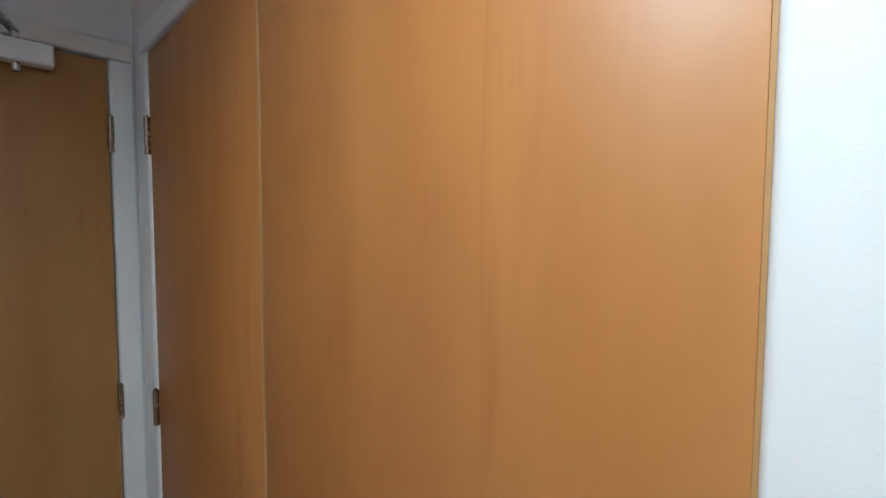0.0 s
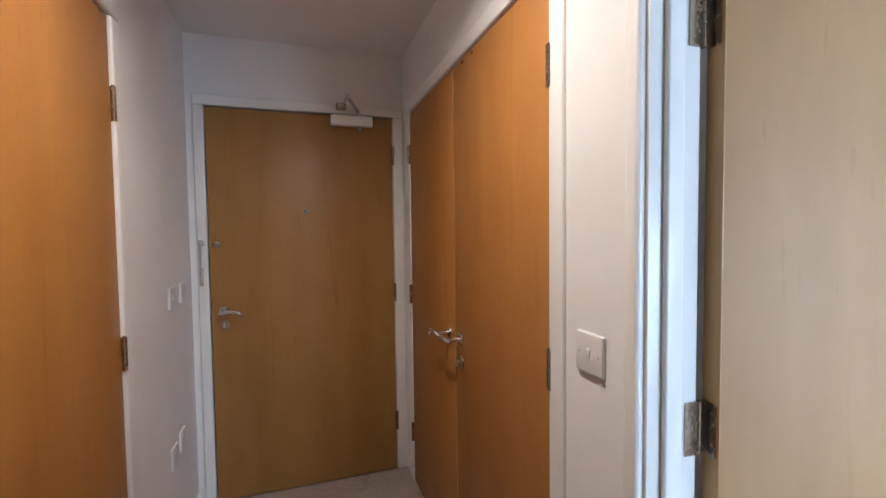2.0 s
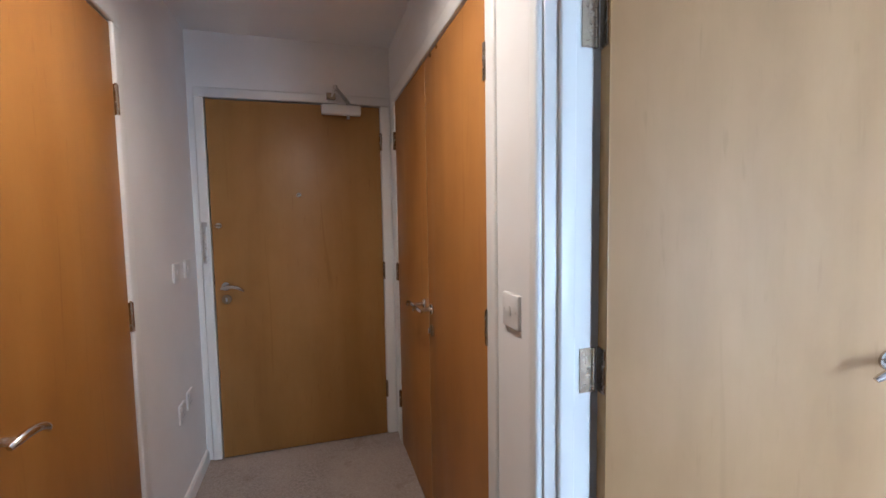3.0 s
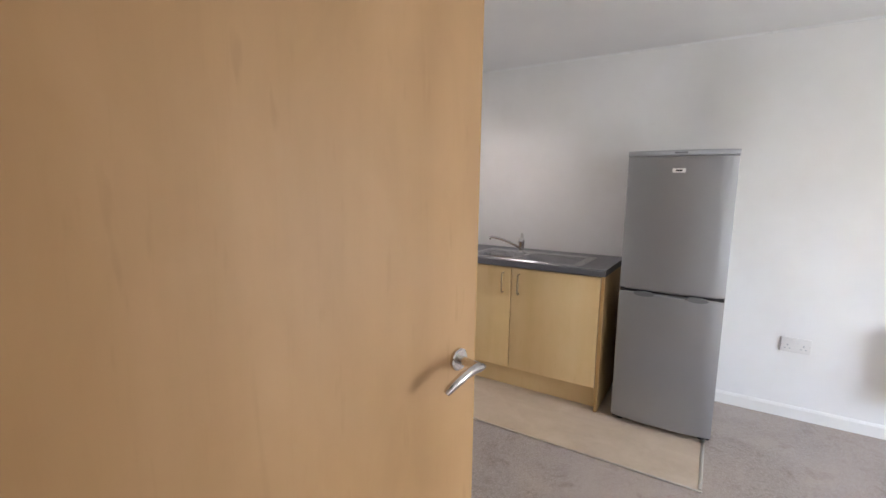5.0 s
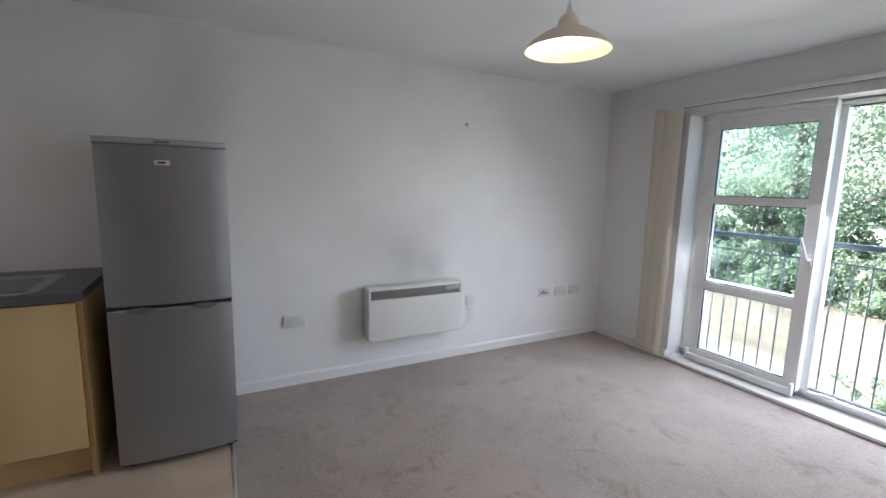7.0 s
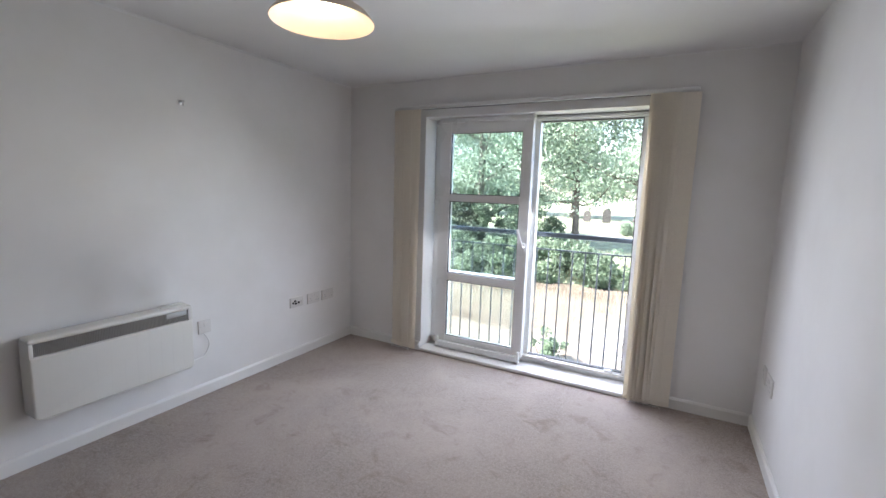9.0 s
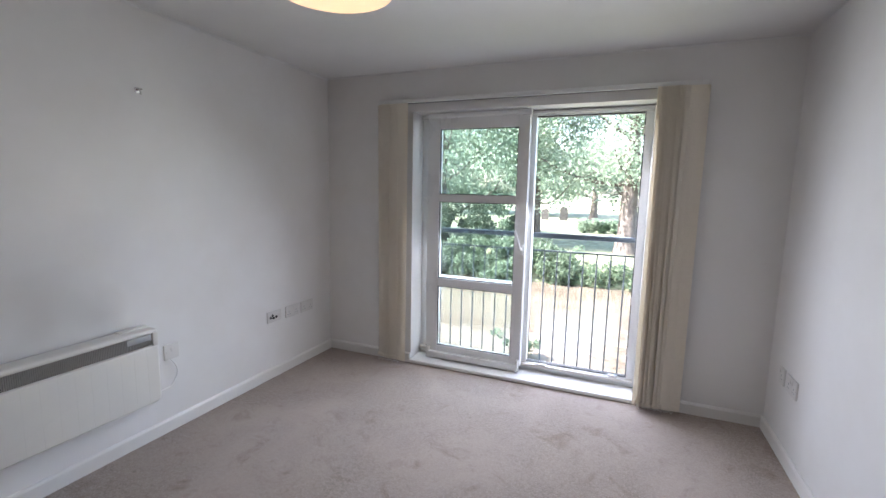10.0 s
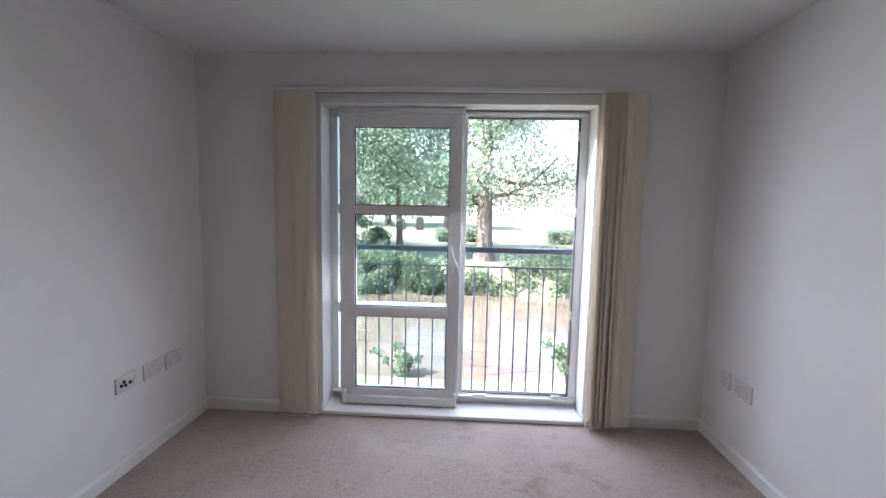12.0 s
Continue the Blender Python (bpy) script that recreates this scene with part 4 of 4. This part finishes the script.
part("gasket", B(WX0 + ww, WX0 + ww + 0.006, FYO + 0.02, FYI - 0.006, 0.092, WZ1 - wh), DARKP, win, "black rubber seal")
part("gasket", B(WX0 + ww, 1.600, FYO + 0.02, FYI - 0.006, WZ1 - wh - 0.007, WZ1 - wh), DARKP, win, "black rubber seal")
part("gasket", B(WX0 + ww, 1.600, FYO + 0.02, FYI - 0.006, 0.092, 0.098), DARKP, win, "black rubber seal")
for z in (0.25, 0.62, 1.30, 1.78):
    part("striker", B(WX0 + ww, WX0 + ww + 0.010, FYI - 0.018, FYI - 0.004, z, z + 0.06, 0.002), STEEL, win, "steel striker plate")
part("stay_block", B(0.945, 1.005, FYI + 0.004, FYI + 0.034, 0.088, 0.108, 0.004), STEEL, win)
part("stay_block", B(1.44, 1.53, FYI + 0.004, FYI + 0.026, 0.088, 0.098, 0.003), STEEL, win)
# the sliding sash, parked in front of the fixed light
SX0, SX1, SYO, SYI = 1.630, 2.413, -4.062, -4.000
px0, px1 = 1.710, 2.316
sash = part("sliding_sash", B(SX0, px0, SYO, SYI, 0.075, 1.958, 0.004, 3), UPVC, win, "white sliding sash, parked open")
part("stile", B(px1, SX1, SYO, SYI, 0.075, 1.958, 0.004, 3), UPVC, sash)
for a, b in ((0.075, 0.139), *bars, (1.845, 1.958)):
    part("rail", B(px0, px1, SYO + 0.001, SYI - 0.001, a, b, 0.004, 3), UPVC, sash)
for a, b in ((0.139, 0.626), (0.693, 1.297), (1.354, 1.845)):
    p = part("pane", B(px0, px1, -4.034, -4.028, a, b), PANE, sash, smooth=False)
    p.visible_shadow = False
    g = bmesh.new()
    for q in ((px0, px0 + 0.005, a, b), (px1 - 0.005, px1, a, b), (px0 + 0.005, px1 - 0.005, a, a + 0.005), (px0 + 0.005, px1 - 0.005, b - 0.005, b)):
        box(g, q[0], q[1], -4.026, -4.010, q[2], q[3])
    part("glazing_bead", g, DARKP, sash, "black glazing seal")
part("scissor_cover", B(SX0 - 0.008, SX1 + 0.002, SYI, SYI + 0.022, 1.926, 1.960, 0.005, 3), UPVC, sash, "white cover over the top gear")
part("scissor_cap", B(SX0 - 0.014, SX0 + 0.002, SYI - 0.004, SYI + 0.026, 1.921, 1.964, 0.003), UPVC, sash)
part("runner_cover", B(1.640, 2.386, SYI - 0.002, SYI + 0.030, 0.042, 0.092, 0.007, 3), UPVC, sash, "white cover over the rollers")
for x in (1.638, 2.372):
    part("runner_cap", B(x, x + 0.020, SYI - 0.004, SYI + 0.034, 0.040, 0.128, 0.004), UPVC, sash)
for x in (1.72, 2.20):
    part("roller", B(x, x + 0.06, SYI - 0.01, SYI + 0.02, 0.0305, 0.046, 0.004), STEEL, sash, "steel roller")
hd = part("window_handle", B(1.640, 1.668, SYI, SYI + 0.012, 0.93, 1.00, 0.004, 3), UPVC, sash, "white cranked handle")
part("grip", tube(bmesh.new(), [(1.654, SYI + 0.010, 0.968), (1.654, SYI + 0.040, 0.970), (1.660, SYI + 0.048, 0.985), (1.680, SYI + 0.050, 1.050), (1.698, SYI + 0.048, 1.108)], [0.010, 0.010, 0.0105, 0.010, 0.008], 12), UPVC, hd)
solo("window_sill", B(WX0 + 0.001, WX1 - 0.001, FYI - 0.04, -3.872, 0.004, SZ, 0.006, 3), GLOSSW, "white painted low sill board inside the window", "sill", kind="structure")

# vertical blinds, drawn back to both sides
bl = thing("vertical_blind", Matrix(), "cream vertical blind drawn back to both sides of the window", "blind")
part("head_rail", B(0.580, 2.772, -3.893, -3.852, 2.022, 2.050, 0.004, 2), PLASTIC, bl, "slim white head rail")
part("rail_slot", B(0.584, 2.768, -3.877, -3.869, 2.0195, 2.0225), DARKP, bl)
for x in (1.14, 1.665, 2.19):
    part("carrier", tube(bmesh.new(), [(x, -3.873, 2.021), (x, -3.873, 2.004)], 0.004, 8), PLASTIC, bl)


def vane(x, turn, z0, sway):
    """One fabric strip, softly cupped, hung from the rail with a weighted hem."""
    bm = bmesh.new()
    n, k = 8, 6
    grid = []
    for side in (0, 1):
        rows = []
        for j in range(k + 1):
            z = z0 + (2.018 - z0) * j / k
            row = []
            for i in range(n + 1):
                u = -0.0445 + 0.089 * i / n
                cup = 0.007 * (1 - (u / 0.0445) ** 2) + side * 0.0009 + sway * (1 - j / k) * 0.012
                row.append(bm.verts.new((u, cup, z)))
            rows.append(row)
        grid.append(rows)
    for j in range(k):
        for i in range(n):
            for s in (0, 1):
                g = grid[s]
                bm.faces.new((g[j][i], g[j][i + 1], g[j + 1][i + 1], g[j + 1][i]))
    for j in range(k):
        for i in (0, n):
            bm.faces.new((grid[0][j][i], grid[1][j][i], grid[1][j + 1][i], grid[0][j + 1][i]))
    for i in range(n):
        for j in (0, k):
            bm.faces.new((grid[0][j][i], grid[0][j][i + 1], grid[1][j][i + 1], grid[1][j][i]))
    v = part("vane", bm, BLIND, bl)
    v.location, v.rotation_euler = (x, -3.842, 0), (0, 0, radians(turn))
    w = part("vane_weight", B(-0.040, 0.040, 0.0035, 0.0085, z0 + 0.004, z0 + 0.030, 0.002), BLIND, v)
    return v


rng = random.Random(4)
for i in range(12):
    vane(0.612 + i * 0.0185, (46 if i > 2 else 12) + rng.uniform(-3, 3), 0.020 + rng.uniform(0, 0.012), rng.uniform(-1, 1))
for i in range(10):
    vane(2.552 + i * 0.0205, (-26 if i > 6 else -12) + rng.uniform(-3, 3), 0.020 + rng.uniform(0, 0.012), rng.uniform(-1, 1))

for x in (WX0 - 0.012, WX1 + 0.002):
    bm = bmesh.new()
    box(bm, x, x + 0.012, -3.904, -3.880, 0.030, 0.072, 0.003)
    tube(bm, [(x + 0.006, -3.882, 0.060), (x + 0.006, -3.866, 0.058), (x + 0.006, -3.860, 0.048), (x + 0.006, -3.866, 0.040)], 0.003, 8)
    solo("cord_cleat", bm, PLASTIC, "small white cord cleat at the foot of the window", "cleat")
for x0, x1 in ((0.612, 0.815), (2.552, 2.737)):
    pts = []
    n = 22
    for i in range(n + 1):
        t = i / n
        pts.append((x0 + (x1 - x0) * t, -3.800 + 0.012 * math.sin(i * 1.9), 0.034 - 0.010 * abs(math.sin(math.pi * t * 11))))
    part("bead_chain", tube(bmesh.new(), pts, 0.0018, 6), PLASTIC, bl, "thin white bead chain")

# railing outside
rl = thing("balcony_railing", pose(0, -4.300, 0), "grey-painted steel railing outside the balcony window", "railing")
part("handrail", B(0.70, 2.64, -0.020, 0.020, 1.034, 1.071, 0.005, 2), RAILP, rl)
part("upper_rail", B(0.70, 2.64, -0.006, 0.006, 0.926, 0.938), RAILP, rl)
part("lower_rail", B(0.70, 2.64, -0.006, 0.006, 0.000, 0.012), RAILP, rl)
for i in range(20):
    x = 0.752 + i * 0.0975
    part("baluster", tube(bmesh.new(), [(x, 0, 0.010), (x, 0, 0.928)], 0.0058, 8), RAILP, rl)
for x in (0.70, 2.64):
    part("post", B(x - 0.02, x + 0.02, -0.02, 0.049, -0.03, 1.034, 0.003), RAILP, rl)

# ---- outdoors: river, far bank with bushes, churchyard trees ----
WATERZ = -2.30


def height(x, y):
    s = max(0.0, min(1.0, (-9.6 - y) / 1.3))
    near = -2.05 - 1.2 * s * s * (3 - 2 * s)
    f = max(0.0, min(1.0, (-17.9 - y) / 2.2))
    far = -3.25 + 2.15 * f * f * (3 - 2 * f)
    g = max(near, far) if y > -14 else far
    return g + 0.10 * noise.noise((x * 0.16, y * 0.16, 0)) + (0.012 * max(0.0, -24 - y) if y > -80 else 0.67)


def ground():
    bm = bmesh.new()
    ys = [60, 8, -4, -7] + [-8 - 0.5 * i for i in range(30)] + [-24, -27, -31, -36, -42, -50, -62, -80, -120, -300, -1500, -4000]
    xs = [-4000, -900, -200, -90, -60, -45] + [-34 + 2 * i for i in range(35)] + [45, 60, 90, 200, 900, 4000]
    rows = [[bm.verts.new((x, y, height(x, y) if abs(x) < 300 and y > -310 else -0.4)) for x in xs] for y in ys]
    for a, b in zip(rows, rows[1:]):
        for i in range(len(a) - 1):
            bm.faces.new((a[i], a[i + 1], b[i + 1], b[i]))
    return solo("ground", bm, GRASS, "rough grass banks and churchyard lawn", "ground", kind="structure")


ground()
bm = bmesh.new()
bm.faces.new([bm.verts.new(p) for p in ((-300, -9.0, WATERZ), (300, -9.0, WATERZ), (300, -20.0, WATERZ), (-300, -20.0, WATERZ))])
solo("river_water", bm, WATER, "slow brown river water below the window", "water", kind="structure")


def leaf_cloud(name, centres, mat, count, size, seed, parent=None, label="", droop=0.3):
    """Many small pointed leaves, each two triangles folded along its rib, thrown round clump centres (x, y, z, radius)."""
    r = np.random.RandomState(seed)
    c = np.array(centres, float)
    wgt = c[:, 3] ** 2
    pick = r.choice(len(c), count, p=wgt / wgt.sum())
    d = r.normal(size=(count, 3))
    d /= np.linalg.norm(d, axis=1)[:, None]
    rad = c[pick, 3] * r.uniform(0.15, 1.0, count) ** 0.55
    pos = c[pick, :3] + d * rad[:, None] * np.array([1, 1, 0.78])
    ax = r.normal(size=(count, 3))
    ax[:, 2] -= droop * 2
    ax /= np.linalg.norm(ax, axis=1)[:, None]
    up = r.normal(size=(count, 3)) + np.array([0, 0, 1.2])
    side = np.cross(ax, up)
    side /= np.linalg.norm(side, axis=1)[:, None] + 1e-9
    nrm = np.cross(side, ax)
    s = size * r.uniform(0.55, 1.35, count)[:, None]
    p0, p2 = pos - ax * s * 0.5, pos + ax * s * 0.5
    p1, p3 = pos + side * s * 0.30 + nrm * s * 0.10, pos - side * s * 0.30 + nrm * s * 0.10
    verts = np.stack([p0, p1, p2, p3], 1).reshape(-1, 3)
    i = np.arange(count) * 4
    faces = np.concatenate([np.stack([i, i + 1, i + 2], 1), np.stack([i, i + 2, i + 3], 1)])
    me = bpy.data.meshes.new(name)
    me.from_pydata(verts.tolist(), [], faces.tolist())
    me.materials.append(mat)
    ob = new(name, me)
    if parent is not None:
        ob.parent = parent
    return tagged(ob, label)


def tree(x, y, h, r0, spread, seed, label, mat, leaves, size, low=0.35, lean=0.0, clump=1.0):
    """A tapered trunk with forking limbs, and a crown of leaf clumps round the limb ends."""
    r = random.Random(seed)
    z = height(x, y) - 0.1
    t = thing("tree", pose(x, y, z), label, "tree", "churchyard trees")
    bm = bmesh.new()
    top = Vector((lean, r.uniform(-0.4, 0.4), h * 0.72))
    trunk = arc_points((0, 0, 0), (lean * 0.2, 0.1, h * 0.4), top, 10)
    rad = [r0 * (1.28 - 0.28 * min(1, i * 2.0)) * (1 - 0.085 * i) if i else r0 * 1.35 for i in range(11)]
    tube(bm, trunk, rad, 12)
    ends = []
    for k in range(17):
        f = low + (0.95 - low) * k / 16
        base = trunk[min(10, int(f * 10))]
        a = k * 2.4 + r.uniform(-0.5, 0.5)
        reach = spread * r.uniform(0.6, 1.0) * (1.15 - 0.5 * f)
        end = base + Vector((math.cos(a) * reach, math.sin(a) * reach, h * r.uniform(-0.03, 0.22)))
        mid = (base + end) / 2 + Vector((0, 0, -0.1 * h * r.uniform(0, 1)))
        limb = arc_points(base, mid, end, 6)
        rr = r0 * 0.33 * (1.1 - 0.6 * f)
        tube(bm, limb, [rr * (1 - 0.13 * i) for i in range(7)], 7)
        ends += [limb[3], limb[4], limb[5], end]
        for q in range(3):
            b0 = limb[r.randint(2, 5)]
            e = b0 + Vector((r.uniform(-1, 1), r.uniform(-1, 1), r.uniform(-0.35, 0.7))) * spread * 0.45
            tube(bm, arc_points(b0, (b0 + e) / 2 + Vector((0, 0, 0.15)), e, 4), [rr * 0.36 * (1 - 0.2 * i) for i in range(5)], 5)
            ends.append(e)
    ends.append(top)
    part("trunk", bm, BARK, t, "rough grey-brown trunk and limbs")
    cl = [(e.x, e.y, e.z + 0.15, spread * r.uniform(0.15, 0.32) * clump) for e in ends]
    leaf_cloud("crown", cl, mat, leaves, size, seed, t, "loose green leaf crown")
    return t


tree(0.80, -20.9, 13.0, 0.42, 3.9, 11, "large tree with a grey trunk on the far river bank", LEAF1, 27000, 0.14, 0.30, -0.1, 1.35)
tree(4.8, -22.2, 14.0, 0.17, 3.6, 12, "dense leafy tree on the far river bank", LEAF2, 32000, 0.14, 0.24, 0.5, 1.35)
tree(9.4, -21.4, 13.5, 0.22, 4.0, 13, "dense leafy tree above the bushes by the river", LEAF1, 30000, 0.14, 0.10, 0.3, 1.35)
tree(14.6, -22.5, 14.5, 0.26, 4.0, 14, "broad leafy tree above the river", LEAF2, 26000, 0.15, 0.12, -0.3, 1.35)
tree(20.5, -23.5, 14.0, 0.28, 4.4, 15, "broad leafy tree further along the river", LEAF1, 18000, 0.18, 0.12, 0.2, 1.35)
tree(3.45, -42.0, 9.0, 0.34, 4.0, 16, "forked churchyard tree beyond the headstones", LEAF1, 11000, 0.22, 0.38, -0.4)
tree(-9.2, -33.0, 11.0, 0.30, 4.8, 17, "thin-leaved tree on the churchyard lawn", LEAF1, 12000, 0.20, 0.24, 0.3, 1.1)
tree(9.5, -45.0, 11.0, 0.34, 5.0, 18, "far churchyard tree behind the lawn", LEAF2, 14000, 0.28, 0.22, 0.3)
tree(19.0, -44.0, 12.0, 0.34, 5.5, 19, "far churchyard tree behind the lawn", LEAF1, 14000, 0.30, 0.2, -0.4)
tree(30.0, -38.0, 12.0, 0.34, 5.5, 20, "far churchyard tree behind the lawn", LEAF2, 14000, 0.30, 0.2, -0.4)


def bushes(name, x0, x1, y, step, seed, count, size, hmin, hmax, label):
    r = random.Random(seed)
    cl = []
    x = x0
    while x < x1:
        yy = y + r.uniform(-0.5, 0.4)
        hh = r.uniform(hmin, hmax)
        for k in range(4):
            cl.append((x + r.uniform(-0.4, 0.4), yy + r.uniform(-0.4, 0.3), height(x, yy) + hh * (k + 0.4) / 4.4, r.uniform(0.28, 0.55)))
        x += step * r.uniform(0.7, 1.3)
    ob = leaf_cloud(name, cl, LEAF3, count, size, seed)
    return tagged(ob, label, "bushes", kind="stuff")


bushes("bank_bushes", -14, 26, -19.2, 0.6, 31, 26000, 0.15, 0.5, 1.1, "low leafy bushes along the far river bank")
bushes("bank_thicket", 2.6, 15, -18.9, 0.34, 33, 30000, 0.13, 0.9, 1.7, "dense green thicket at the water's edge")
bushes("bank_shrubs", 5.2, 26, -20.4, 0.36, 32, 46000, 0.15, 1.2, 3.2, "taller shrubs under the trees by the river")
for sx, sy in ((2.95, -10.2), (-0.55, -10.0)):
    r = random.Random(int(sx * 10))
    bm = bmesh.new()
    w = thing("waterside_plant", pose(sx, sy, height(sx, sy) - 0.03), "leafy waterside plant on the near river bank", "plant", "waterside plants")
    cl = []
    for k in range(7):
        e = Vector((r.uniform(-0.5, 0.5), r.uniform(-0.3, 0.3), r.uniform(0.5, 1.0)))
        tube(bm, arc_points((0, 0, 0), (e.x * 0.2, e.y * 0.2, e.z * 0.6), e, 5), [0.012, 0.011, 0.010, 0.008, 0.007, 0.005], 6)
        cl += [(e.x, e.y, e.z, 0.16), (e.x * 0.6, e.y * 0.6, e.z * 0.75, 0.14)]
    part("stem", bm, BARK, w)
    leaf_cloud("foliage", cl, LEAF3, 420, 0.11, 7, w, "fresh green leaves")


def headstone(x, y, w, h, turn):
    bm = bmesh.new()
    pts = [(-w / 2, 0), (w / 2, 0)] + [(w / 2 * math.cos(a), h - w / 2 + w / 2 * math.sin(a)) for a in (math.pi * i / 12 for i in range(13))]
    f = [bm.verts.new((px, -0.06, pz)) for px, pz in pts]
    b = [bm.verts.new((px, 0.06, pz)) for px, pz in pts]
    bm.faces.new(f)
    bm.faces.new(b[::-1])
    for i in range(len(pts)):
        j = (i + 1) % len(pts)
        bm.faces.new((f[i], f[j], b[j], b[i]))
    return solo("headstone", bm, STONE, "weathered round-topped headstone on the churchyard lawn", "headstone", pose(x, y, height(x, y) - 0.15, 0, 0, turn), group="headstones")


def hedge(x0, x1, y, h, seed, count, label):
    """A clipped dark hedge on the lawn: a row of low leaf clumps."""
    q = random.Random(seed)
    n = int((x1 - x0) / 0.55)
    cl = [(x0 + 0.55 * i + q.uniform(-0.1, 0.1), y + q.uniform(-0.2, 0.2), height(x0 + 0.55 * i, y) + h * k, h * q.uniform(0.36, 0.48)) for i in range(n) for k in (0.3, 0.66)]
    return tagged(leaf_cloud("hedge", cl, LEAF2, count, 0.16, seed), label, "hedge", kind="stuff")


hedge(-10.5, -3.1, -29.5, 1.0, 41, 9000, "dark clipped hedge across the churchyard lawn")
hedge(0.4, 4.2, -29.0, 0.9, 42, 5500, "short dark hedge beyond the large tree")
headstone(5.64, -39.0, 0.66, 1.35, 8)
headstone(7.2, -39.0, 0.60, 1.15, -6)
